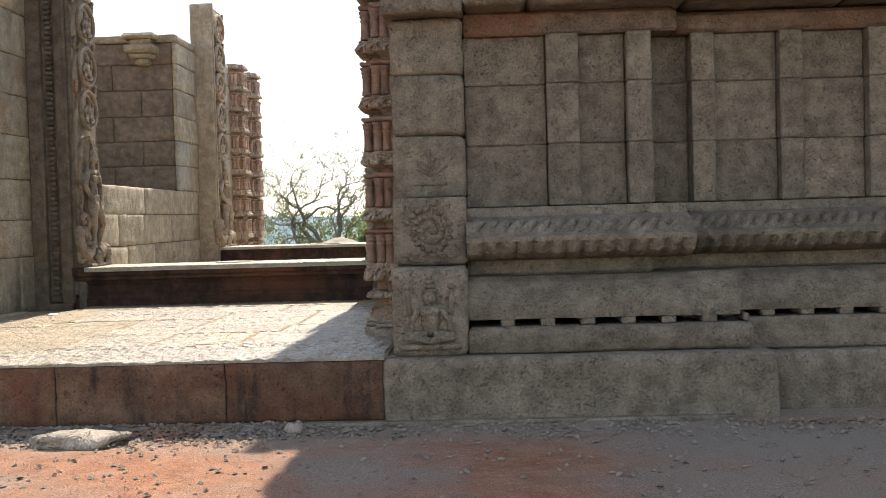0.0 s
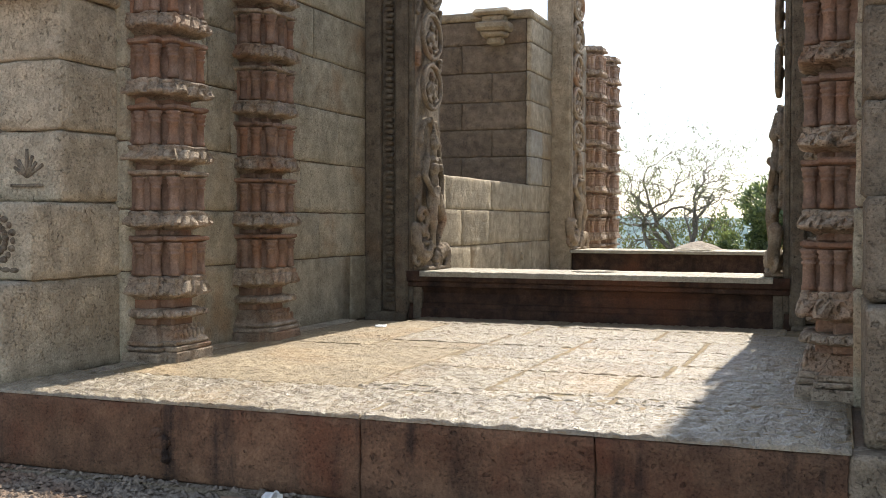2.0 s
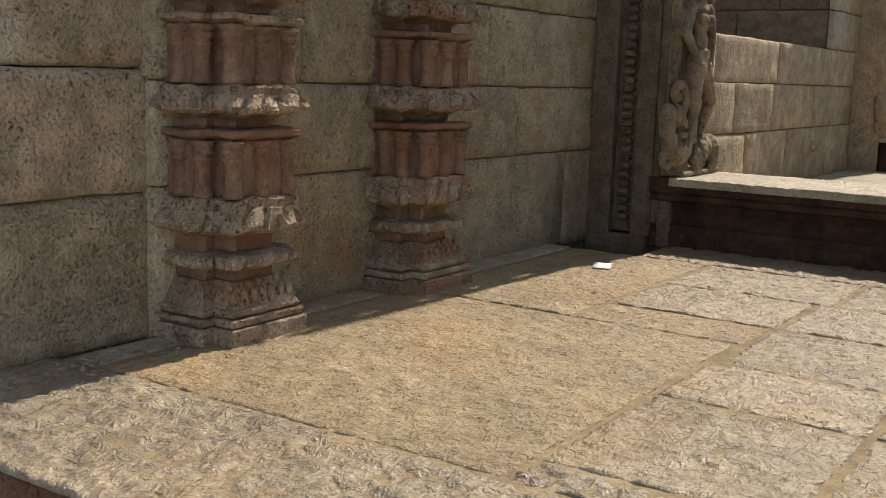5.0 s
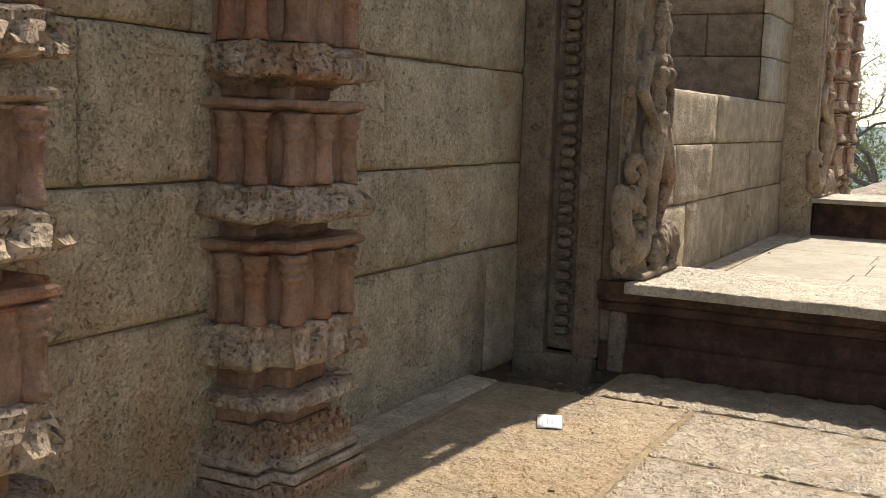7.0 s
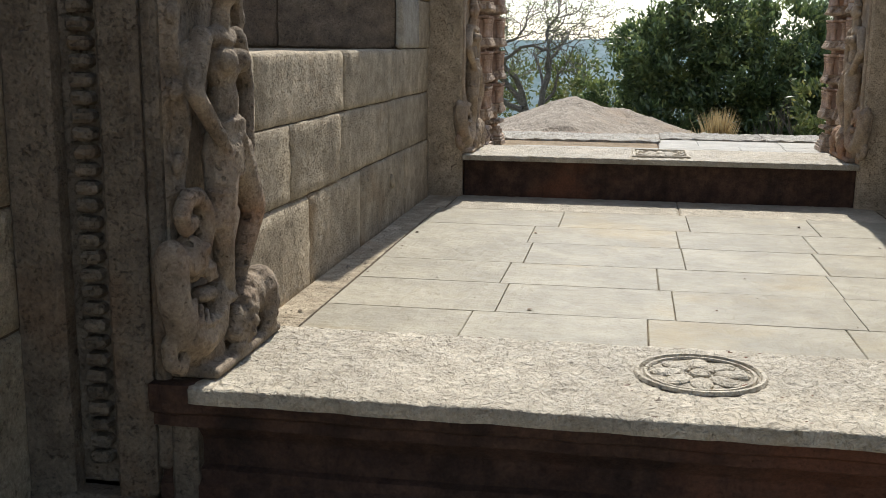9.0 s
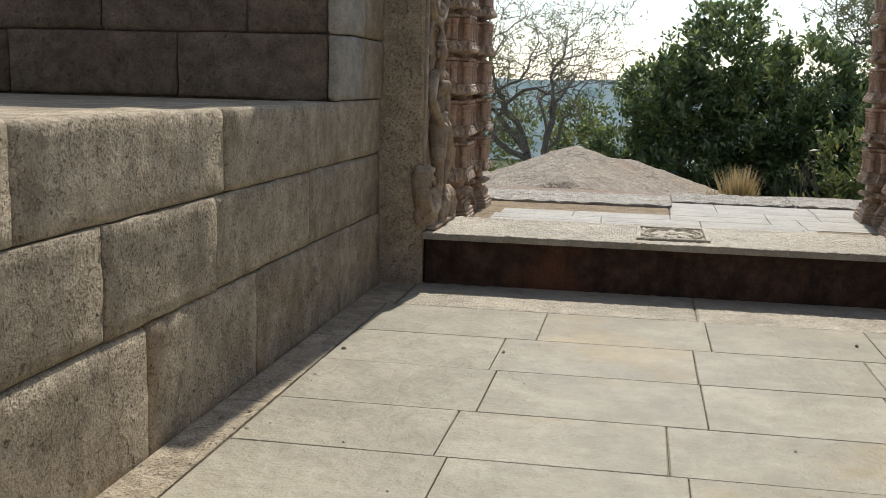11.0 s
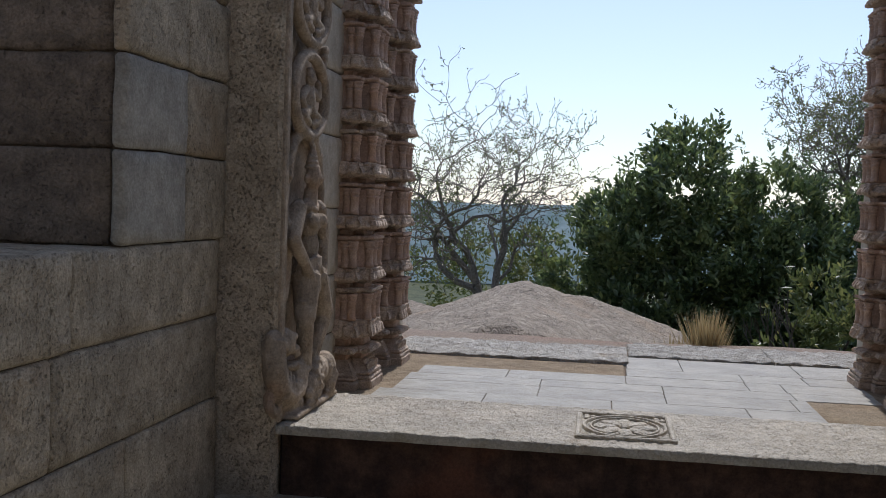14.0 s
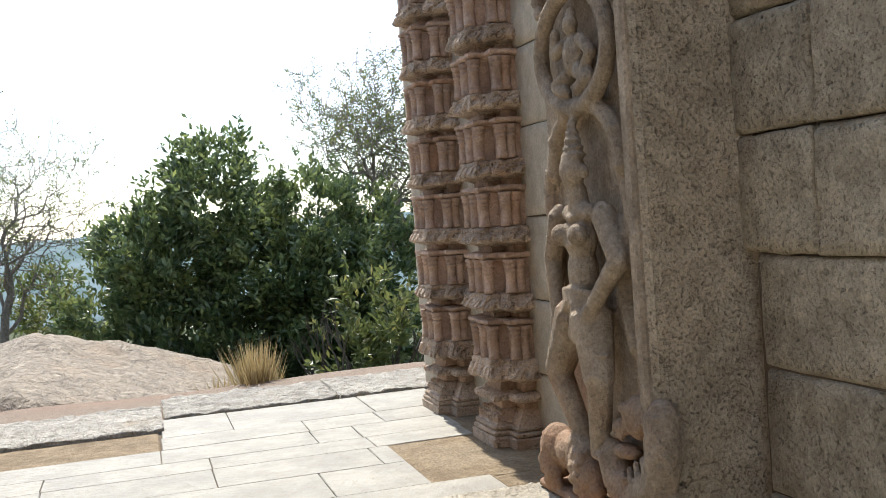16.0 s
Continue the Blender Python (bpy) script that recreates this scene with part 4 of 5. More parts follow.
    moulding("dentil_band", [(0.258, -0.05, 0), (0.268, -0.012, 0), (0.272, 0.006, 0.004), (0.282, 0.014, 0.012), (0.304, 0.008, 0.012), (0.316, -0.006, 0.004), (0.322, -0.05, 0)], band_mat, 0.2, 0.04)
    layer("neck", 0.31, 0.41, -0.062, shaft_mat)
    band(0.402, 0.532, band_mat)
    # colonnette shared by all storeys
    bm = bmesh.new()
    lathe(bm, [(0.038, 0.0), (0.038, 0.022), (0.033, 0.028), (0.031, 0.128), (0.038, 0.133), (0.038, 0.143), (0.031, 0.148), (0.033, 0.156), (0.041, 0.164), (0.041, 0.174), (0.035, 0.180), (0.046, 0.192), (0.046, 0.206)], 0, 0, 10)
    me = bpy.data.meshes.new("colonnette")
    bm.to_mesh(me)
    bm.free()
    me.materials.append(shaft_mat)
    for p in me.polygons:
        p.use_smooth = True
    z0 = 0.532
    while z0 < top:
        shaft = layer("shaft", z0 - 0.01, z0 + 0.21, -0.027, shaft_mat, 0.006)
        spots = [(xb - 0.030, 0.0), (xb - 0.030, -yb + 0.030), (xb - 0.030, yb - 0.030), (xa - 0.030, ya - 0.032), (xa - 0.030, -ya + 0.032), (0.06, ya - 0.036), (0.06, -ya + 0.036)]
        for px, py in spots:
            col = new("colonnette", me)
            col.parent = shaft
            col.matrix_basis = pose(px, py, z0, 0, 0, random.uniform(0, 90))
        plate(z0 + 0.216, z0 + 0.246, 0.014, band_mat if random.random() < 0.25 else shaft_mat)
        layer("neck", z0 + 0.238, z0 + 0.318, -0.062, shaft_mat)
        band(z0 + 0.306, z0 + 0.408, band_mat)
        z0 += 0.410
    return root


PIL_LABEL = "tall reddish granite pilaster of stacked miniature columns"
EAST, BROAD, SLIM, PORCH = (0.268, 0.172, 0.15, 0.235), (0.228, 0.17, 0.205, 0.30), (0.245, 0.168, 0.19, 0.27), (0.31, 0.185, 0.15, 0.25)
build_pilaster("pilaster", PIL_LABEL + ", chipped", WALL_L, 8.245, Z_PLAT, 0, BROAD)
build_pilaster("pilaster", PIL_LABEL + ", chipped", WALL_L, 9.49, Z_PLAT, 0, SLIM)
build_pilaster("pilaster", PIL_LABEL, WALL_R, 8.30, Z_PLAT, 180, EAST)
build_pilaster("pilaster", PIL_LABEL, WALL_R, 9.49, Z_PLAT, 180, EAST)
for px, py, turn in ((-3.53, 21.10, 0), (-3.53, 22.35, 0), (0.98, 21.20, 180), (0.98, 22.45, 180)):
    build_pilaster("pilaster", PIL_LABEL, px, py, Z_OUT, turn, PORCH, 3.6, COLUMN_PALE, BAND_PALE)


# ---- front of the gateway: piers, moulded base and pilastered wall ----
def rippled(bm, x0, x1, pitch, rows, per=6):
    """A moulding drawn along x whose rows (y, z, swell, lag) are scalloped."""
    n = max(2, int((x1 - x0) / pitch * per))
    grid = []
    for i in range(n + 1):
        x = x0 + (x1 - x0) * i / n
        line = []
        for y, z, amp, lag in rows:
            k = amp * abs(math.sin(math.pi * (x / pitch + lag)))
            line.append(bm.verts.new((x, y - k, z - 0.3 * k)))
        grid.append(line)
    m = len(rows)
    for a, b in zip(grid, grid[1:]):
        for j in range(m):
            bm.faces.new((a[j], a[(j + 1) % m], b[(j + 1) % m], b[j]))
    bm.faces.new(grid[0][::-1])
    bm.faces.new(grid[-1])
    bmesh.ops.recalc_face_normals(bm, faces=bm.faces[:])


def build_front(s):
    tag = "west" if s < 0 else "east"
    edge = -3.53 if s < 0 else 0.76
    reach = 5.2

    def span(u0, u1):
        return tuple(sorted((edge + s * u0, edge + s * u1)))

    a, b = span(0.2, reach + 1.2)
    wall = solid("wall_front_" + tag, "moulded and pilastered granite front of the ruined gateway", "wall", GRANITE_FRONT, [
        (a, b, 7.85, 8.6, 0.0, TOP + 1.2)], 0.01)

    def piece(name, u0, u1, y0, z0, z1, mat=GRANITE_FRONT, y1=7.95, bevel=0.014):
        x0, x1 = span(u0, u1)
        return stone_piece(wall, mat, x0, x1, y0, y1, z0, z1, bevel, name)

    # west pier in plain granite, east pier in the shade-darkened brown
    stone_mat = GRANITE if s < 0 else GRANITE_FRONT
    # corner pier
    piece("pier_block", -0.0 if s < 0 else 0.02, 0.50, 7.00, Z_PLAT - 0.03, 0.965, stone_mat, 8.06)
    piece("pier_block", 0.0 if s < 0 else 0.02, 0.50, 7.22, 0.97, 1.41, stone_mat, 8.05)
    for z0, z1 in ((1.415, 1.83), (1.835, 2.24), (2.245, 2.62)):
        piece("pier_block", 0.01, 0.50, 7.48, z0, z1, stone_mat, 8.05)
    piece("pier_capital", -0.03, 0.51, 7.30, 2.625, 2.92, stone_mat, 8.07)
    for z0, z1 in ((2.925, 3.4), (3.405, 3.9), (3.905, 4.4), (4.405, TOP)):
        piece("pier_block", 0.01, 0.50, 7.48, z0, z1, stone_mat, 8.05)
    # base courses, two planes: near the pier, and set back further on
    for u0, u1, back in ((0.0, 2.40, 0.0), (2.40, reach, 0.27)):
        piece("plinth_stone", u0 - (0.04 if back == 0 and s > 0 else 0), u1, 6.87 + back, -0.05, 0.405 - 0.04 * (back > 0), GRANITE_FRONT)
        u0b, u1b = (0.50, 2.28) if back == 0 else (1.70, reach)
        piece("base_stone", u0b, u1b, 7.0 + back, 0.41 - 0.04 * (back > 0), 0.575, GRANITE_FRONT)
        # row of slots between small spacer stones
        u = u0b + 0.04
        while u < u1b - 0.1:
            piece("spacer_stone", u + 0.165, min(u + 0.255, u1b - 0.01), 7.06 + back, 0.575, 0.625, GRANITE_FRONT, 7.6, 0.006)
            u += 0.255
        x0, x1 = span(u0b, u1b - 0.07 if back == 0 else u1b)
        bm = bmesh.new()
        prof = [(7.055 + back, 0.622), (7.05 + back, 0.66), (7.06 + back, 0.72), (7.095 + back, 0.79), (7.15 + back, 0.85), (7.22 + back, 0.885), (7.9, 0.885), (7.9, 0.622)]
        extrude_profile(bm, prof, x0, x1, steps=24, wobble=0.006)
        part("round_moulding", bm, GRANITE_FRONT, wall, smooth=False)
        piece("neck_stone", u0b, u1b - 0.55 if back == 0 else u1b, 7.36 + back, 0.885, 1.08, GRANITE_FRONT)
        x0, x1 = span(u0b, u1b - 0.33 if back == 0 else u1b)
        bm = bmesh.new()
        rippled(bm, x0, x1, 0.105, [(7.34 + back, 0.985, 0.0, 0.0), (7.22 + back, 1.01, 0.03, 0.0), (7.13 + back, 1.05, 0.045, 0.0), (7.08 + back, 1.095, 0.035, 0.0), (7.04 + back, 1.115, 0.004, 0.0), (7.035 + back, 1.145, 0.0, 0.0),
                                   (7.10 + back, 1.165, 0.0, 0.0), (7.18 + back, 1.215, 0.0, 0.0), (7.26 + back, 1.25, 0.0, 0.0), (7.36 + back, 1.275, 0.0, 0.0),
                                   (7.38 + back, 1.335, 0.0, 0.0), (7.9, 1.335, 0, 0), (7.9, 0.985, 0, 0)])
        k = x0 + 0.06
        while k < x1 - 0.04:
            ellipsoid(bm, Matrix.Translation((k, 7.165 + back, 1.20)) @ Matrix.Rotation(radians(34), 4, "X") @ Matrix.Rotation(radians(-32), 4, "Z") @ Matrix.Diagonal((0.036, 0.10, 0.034, 1)), 8)
            k += 0.086
        part("scalloped_cornice", bm, GRANITE_FRONT, wall, "scalloped grey cornice with a rope pattern")
    # wall zone with flat pilasters; joints at the heights of the pier's
    zs = (1.34, 1.76, 2.17, 2.50)
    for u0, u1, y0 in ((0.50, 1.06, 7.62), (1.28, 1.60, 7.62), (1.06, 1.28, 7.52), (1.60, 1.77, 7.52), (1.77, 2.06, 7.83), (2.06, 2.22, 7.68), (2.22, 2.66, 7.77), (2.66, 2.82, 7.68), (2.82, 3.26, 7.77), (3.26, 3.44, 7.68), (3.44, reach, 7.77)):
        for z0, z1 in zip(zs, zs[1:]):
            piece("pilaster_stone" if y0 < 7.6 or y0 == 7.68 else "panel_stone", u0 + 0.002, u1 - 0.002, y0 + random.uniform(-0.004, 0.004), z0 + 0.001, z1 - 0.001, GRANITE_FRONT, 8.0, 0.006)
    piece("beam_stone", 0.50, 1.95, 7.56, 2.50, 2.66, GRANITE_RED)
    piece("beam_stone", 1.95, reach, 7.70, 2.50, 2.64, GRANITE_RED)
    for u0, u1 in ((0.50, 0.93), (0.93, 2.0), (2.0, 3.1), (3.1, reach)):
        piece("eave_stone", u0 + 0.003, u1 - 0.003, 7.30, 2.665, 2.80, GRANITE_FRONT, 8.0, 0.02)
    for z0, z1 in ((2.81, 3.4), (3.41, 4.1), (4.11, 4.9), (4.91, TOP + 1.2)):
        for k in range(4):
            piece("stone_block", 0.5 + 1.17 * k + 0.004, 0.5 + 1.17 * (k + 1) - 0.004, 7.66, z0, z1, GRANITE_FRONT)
    # carved panels on the pier
    cx = edge + s * 0.26
    bm = bmesh.new()
    for side in (-1, 1):
        tube(bm, (cx + side * 0.02, 6.995, 0.545), (cx + side * 0.155, 6.99, 0.535), 0.035, 0.03, 8)
        tube(bm, (cx + side * 0.155, 6.985, 0.535), (cx - side * 0.02, 6.965, 0.50), 0.03, 0.022, 8)
        tube(bm, (cx + side * 0.07, 6.995, 0.70), (cx + side * 0.125, 6.985, 0.62), 0.022, 0.02, 8)
        tube(bm, (cx + side * 0.125, 6.985, 0.62), (cx + side * 0.12, 6.985, 0.555), 0.02, 0.016, 8)
        tube(bm, (cx + side * 0.13, 6.998, 0.66), (cx + side * 0.14, 6.998, 0.83), 0.018, 0.018, 8)
        blob(bm, (cx + side * 0.14, 6.996, 0.845), (0.03, 0.02, 0.02))
    blob(bm, (cx, 6.99, 0.63), (0.06, 0.04, 0.10))
    blob(bm, (cx, 6.985, 0.69), (0.075, 0.04, 0.045))
    blob(bm, (cx, 6.98, 0.775), (0.042, 0.04, 0.05))
    for k in range(4):
        blob(bm, (cx, 6.992, 0.82 + 0.028 * k), (0.05 - 0.011 * k, 0.03, 0.018))
    block(bm, cx - 0.2, cx + 0.2, 6.965, 7.01, 0.445, 0.485, 0.012)
    part("carved_figure", bm, GRANITE_FRONT, wall, "weathered seated figure carved on the pier", True)
    bm = bmesh.new()
    for k in range(46):
        t = 0.34 * k
        r = 0.03 + 0.0028 * k
        blob(bm, (cx + r * math.cos(t), 7.218, 1.19 + r * math.sin(t)), (0.022 + 0.006 * math.sin(3 * k), 0.016 + 0.006 * math.cos(2 * k), 0.02), 0, 7)
    for k in range(6):
        blob(bm, (cx - 0.16 + 0.06 * k, 7.22, 1.035 + 0.01 * math.sin(k)), (0.035, 0.016, 0.016), 0, 7)
    part("carved_scroll", bm, GRANITE_FRONT, wall, "worn scroll of beast and foliage carved on the pier", True)
    bm = bmesh.new()
    for k in range(7):
        t = radians(25 + 22 * k)
        tube(bm, (cx, 7.48, 1.56), (cx + (0.13 + 0.03 * math.sin(5 * k)) * math.cos(t), 7.484, 1.56 + (0.14 + 0.03 * math.cos(4 * k)) * math.sin(t)), 0.010, 0.013, 6)
    block(bm, cx - 0.12, cx + 0.12, 7.468, 7.49, 1.50, 1.52, 0.004)
    part("carved_bird", bm, GRANITE_FRONT, wall, "shallow fan-shaped carving", True)


build_front(-1)
build_front(1)

# weathered knob on the low wall
bm = bmesh.new()
blob(bm, (-3.42, 16.456, 0.83), (0.03, 0.045, 0.055))
blob(bm, (-3.41, 16.47, 0.80), (0.025, 0.03, 0.03))
tagged(link_mesh("wall_knob", bm, GRANITE, smooth=True), "small worn stone knob on the low wall", "stone knob")

# kerb of the platform between the piers
kerb = solid("platform_kerb", "reddish granite kerb of the platform with dark run-off stains", "kerb", JOINT, [(-3.60, 0.70, 6.92, 7.05, 0.0, 0.38)], 0.003)
for a, b in ((-3.53, -1.355), (-1.355, -0.27), (-0.27, 0.725)):
    stone_piece(kerb, KERB, a + 0.003, b - 0.003, 6.874, 7.05, 0.03, Z_PLAT - 0.026, 0.005, "kerb_stone")
stone_piece(kerb, GRANITE_FRONT, -4.6, 2.9, 6.80, 6.95, -0.05, 0.028, 0.012, "footing_stone")
bm = bmesh.new()
for dx, dz, r in ((0, 0.0, 0.05), (0, 0.05, 0.055), (-0.02, 0.09, 0.04), (0.03, -0.03, 0.03)):
    blob(bm, (-2.43 + dx, 6.87, 0.17 + dz), (r, 0.03, r * 0.8))
part("carved_boss", bm, KERB, kerb, "small worn boss carved on the kerb", True)

# capital left on the end wall of the side room
bm = bmesh.new()
for x0, x1, y0, z0, z1 in ((-4.02, -3.80, 16.72, 3.80, 3.90), (-4.10, -3.74, 16.66, 3.90, 3.98), (-4.16, -3.68, 16.60, 3.98, 4.10), (-4.08, -3.76, 16.68, 4.10, 4.2), (-4.22, -3.66, 16.62, 4.2, 4.29)):
    block(bm, x0, x1, y0, 16.95, z0, z1, 0.02, 1.0)
ob = link_mesh("corbel_capital", bm, GRANITE)
tagged(ob, "broken granite corbel capital projecting from the end wall", "capital")


# ---- floors ----
HAMMERED = {FLOOR_FRONT: (0.013, 0.015, 0.055), FLOOR_ROUGH: (0.014, 0.011, 0.05), FLOOR_WARM: (0.015, 0.009, 0.045), SILL_TOP: (0.018, 0.004, 0.04)}
def slab_rows(parent, rows, z, thick, gap, bevel, sag=0.004):
    """Rows of (y0, y1, cuts along x, material)."""
    for y0, y1, cuts, mat in rows:
        for a, b in zip(cuts, cuts[1:]):
            dz = random.uniform(-sag, sag * 0.5)
            if mat in HAMMERED:
                cell, amp, size = HAMMERED[mat]
                rough_piece(parent, mat, a + gap, b - gap, y0 + gap, y1 - gap, z - thick, z + dz, cell, amp, size)
            else:
                stone_piece(parent, mat, a + gap, b - gap, y0 + gap, y1 - gap, z - thick, z + dz, bevel, "floor_slab")


plat = solid("floor_platform", "rough hammered granite floor slabs of the platform", "floor", MORTAR, [(-3.5, 0.74, 7.0, 11.03, 0.30, Z_PLAT - 0.009), (-2.92, 0.74, 11.03, 11.5, 0.30, Z_PLAT - 0.010)], 0.003)
slab_rows(plat, [
    (7.58, 9.36, [-3.30, -1.73], FLOOR_WARM),
    (9.36, 11.03, [-3.30, -2.46], FLOOR_WARM), (9.36, 9.72, [-2.46, -1.70], FLOOR_WARM),
    (9.72, 10.35, [-2.46, -1.69], FLOOR_ROUGH), (10.35, 11.03, [-2.46, -1.62], FLOOR_ROUGH),
    (7.58, 7.76, [-1.73, -0.35, 0.735], FLOOR_FRONT),
    (7.76, 8.52, [-1.73, -1.05, -0.40, 0.735], FLOOR_ROUGH),
    (8.52, 9.03, [-1.73, -1.05, -0.25, 0.735], FLOOR_ROUGH),
    (9.03, 9.72, [-1.70, -1.04, -0.20, 0.735], FLOOR_ROUGH),
    (9.72, 10.35, [-1.69, -1.04, -0.20, 0.735], FLOOR_ROUGH),
    (10.35, 11.03, [-1.62, -0.60, 0.735], FLOOR_ROUGH),
    (11.03, 11.54, [-2.90, -1.50, 0.3], FLOOR_ROUGH),
    (7.60, 9.2, [-3.50, -3.318], GRANITE), (9.2, 11.05, [-3.50, -3.318], GRANITE),
], Z_PLAT, 0.12, 0.012, 0.007, 0.003)

slab_rows(plat, [(6.868, 7.58, [-3.54, -1.355, 0.735], FLOOR_FRONT)], Z_PLAT, 0.024, 0.003, 0.007, 0.002)

room = solid("floor_room", "smooth pale granite paving slabs with thin joints", "floor", JOINT, [(-3.4, 0.66, 12.24, 18.05, 0.36, Z_ROOM - 0.012)], 0.003)
slab_rows(room, [
    (12.24, 12.65, [-3.2, -1.9, -0.7, 0.45], PAVING), (12.65, 13.32, [-3.2, -2.5, -1.6, -0.62, 0.45], PAVING),
    (13.32, 13.93, [-3.2, -2.41, -1.515, -0.55, 0.45], PAVING), (13.93, 14.60, [-3.2, -2.295, -1.37, -0.44, 0.45], PAVING),
    (14.60, 15.20, [-3.2, -2.35, -1.44, -0.43, 0.45], PAVING), (15.20, 15.90, [-3.2, -2.275, -1.26, -0.40, 0.45], PAVING),
    (15.90, 16.59, [-3.2, -2.316, -1.265, -0.36, 0.45], PAVING), (16.59, 17.335, [-3.2, -2.14, -1.16, -0.22, 0.45], PAVING),
    (17.335, 18.13, [-3.15, -1.2, 0.45], SILL_TOP), (17.33, 18.06, [-3.42, -3.16], GRANITE),
    (12.24, 13.6, [-3.42, -3.21], GRANITE), (13.6, 15.1, [-3.42, -3.21], GRANITE), (15.1, 16.4, [-3.42, -3.21], GRANITE), (16.4, 17.33, [-3.42, -3.21], GRANITE),
    (12.24, 15.0, [0.46, 0.67], GRANITE), (15.0, 18.06, [0.46, 0.67], GRANITE),
], Z_ROOM, 0.10, 0.0018, 0.003, 0.0015)

out = solid("floor_outer", "smooth white granite paving slabs of the outer porch", "floor", JOINT, [(-3.45, 0.95, 19.03, 22.3, 0.40, Z_OUT - 0.012), (-1.2, 0.95, 22.3, 23.4, 0.40, Z_OUT - 0.012)], 0.003)
slab_rows(out, [
    (19.02, 20.385, [-3.2, -2.33, -1.3, -0.42, 0.46], PAVING_OUT), (20.385, 20.97, [-3.2, -2.35, -1.39, -0.40, 0.13], PAVING_OUT),
    (20.97, 21.46, [-3.1, -1.96, -0.975, 0.0, 0.13], PAVING_OUT), (21.46, 21.80, [-3.1, -1.97, -0.97, 0.06, 0.72], PAVING_OUT),
    (21.80, 22.24, [-3.05, -2.28, -1.262, -0.25, 0.05, 0.74], PAVING_OUT), (22.24, 22.67, [-1.25, -0.24, 0.30, 0.75], PAVING_OUT),
    (22.67, 23.44, [-1.24, -0.73, 0.33, 0.92], PAVING_OUT),
], Z_OUT, 0.10, 0.0022, 0.003, 0.0015)
solid("floor_dirt", "patches of bare brown dirt where paving is missing", "dirt", DIRT, [
    (-3.05, -1.26, 22.20, 23.0, 0.36, Z_OUT - 0.010), (0.12, 0.72, 20.36, 21.48, 0.4, Z_OUT - 0.006), (-3.52, -3.02, 19.03, 23.0, 0.4, Z_OUT - 0.007),
    (0.46, 0.97, 19.03, 20.37, 0.4, Z_OUT - 0.008), (0.71, 0.97, 20.35, 23.4, 0.4, Z_OUT - 0.009)], 0.01)
edge = solid("floor_edge", "rough whitish granite edging stones of the porch", "edging", JOINT, [(-3.5, 1.0, 23.1, 24.0, 0.2, 0.5)], 0.003)
for a, b, y0, y1 in ((-3.55, -1.215, 22.96, 24.1), (-1.205, 0.2, 23.45, 24.45), (0.21, 1.6, 23.45, 24.5)):
    rough_piece(edge, EDGE_STONE, a, b, y0, y1, 0.25, 0.605, 0.022, 0.02, 0.11, "edging_stone")


# ---- things on the ground ----
def lumpy(name, label, category, at, size, mat, seed, rough=0.25, sub=3, kind=""):
    bm = bmesh.new()
    bmesh.ops.create_icosphere(bm, subdivisions=sub, radius=1.0)
    for v in bm.verts:
        p = v.co.copy()
        k = 1 + rough * noise.noise(p * 1.4 + Vector((seed, seed * 2, 0))) + 0.4 * rough * noise.noise(p * 4 + Vector((0, seed, 5))) + 0.12 * rough * noise.noise(p * 12 + Vector((0, seed, 5)))
        v.co = Vector((p.x * size[0], p.y * size[1], p.z * size[2])) * k
    ob = link_mesh(name, bm, mat, smooth=True)
    ob.matrix_basis = pose(*at)
    return tagged(ob, label, category, kind=kind)


lumpy("flat_stone", "flat pinkish stone lying on the red soil", "stone", (-1.03, 6.46, 0.03), (0.29, 0.16, 0.06), ROCK, 4.0, 0.35)
lumpy("small_stone", "small pale stone beside the kerb", "stone", (0.19, 6.66, 0.025), (0.06, 0.05, 0.045), PEBBLE, 9.0, 0.4, 2)

# paper on the platform floor
bm = bmesh.new()
for i in range(5):
    for j in range(4):
        bm.verts.new((-0.10 + 0.05 * i, -0.07 + 0.047 * j, 0.003 + 0.002 * abs(math.sin(1.3 * i + j))))
bm.verts.ensure_lookup_table()
for i in range(4):
    for j in range(3):
        bm.faces.new([bm.verts[k] for k in (4 * i + j, 4 * i + 4 + j, 4 * i + 5 + j, 4 * i + 1 + j)])
paper = link_mesh("paper_sheet", bm, PAPER, smooth=True)
paper.matrix_basis = pose(-2.88, 10.525, Z_PLAT + 0.004, 0, 0, 112) @ Matrix.Diagonal((0.88, 0.68, 1, 1))
paper.modifiers.new("thick", "SOLIDIFY").thickness = 0.002
tagged(paper, "small white printed paper slip on the floor", "paper")
bm = bmesh.new()
for j in range(4):
    block(bm, -0.06, 0.05 - 0.02 * (j % 2), -0.045 + 0.026 * j, -0.041 + 0.026 * j, 0.0075, 0.0085, 0.0002)
part("print_lines", bm, INK, paper, "faint lines of print")

# crushed cup and twig by the kerb
bm = bmesh.new()
lathe(bm, [(0.03, 0.0), (0.034, 0.02), (0.032, 0.04), (0.042, 0.075), (0.045, 0.085), (0.04, 0.083), (0.03, 0.02)], 0, 0, 16)
for v in bm.verts:
    v.co.x *= 0.8 + 0.5 * noise.noise(v.co * 30)
    v.co.y += 0.02 * noise.noise(v.co * 22)
cup = link_mesh("plastic_cup", bm, PLASTIC, smooth=True)
cup.matrix_basis = pose(-1.76, 6.72, 0.035, 80, 10, 70)
tagged(cup, "crushed white plastic cup lying on gravel", "cup")
bm = bmesh.new()
pts = [Vector((-2.0 + 0.1 * i, 6.74 + 0.012 * math.sin(2.1 * i), 0.018 + 0.004 * math.sin(3 * i))) for i in range(7)]
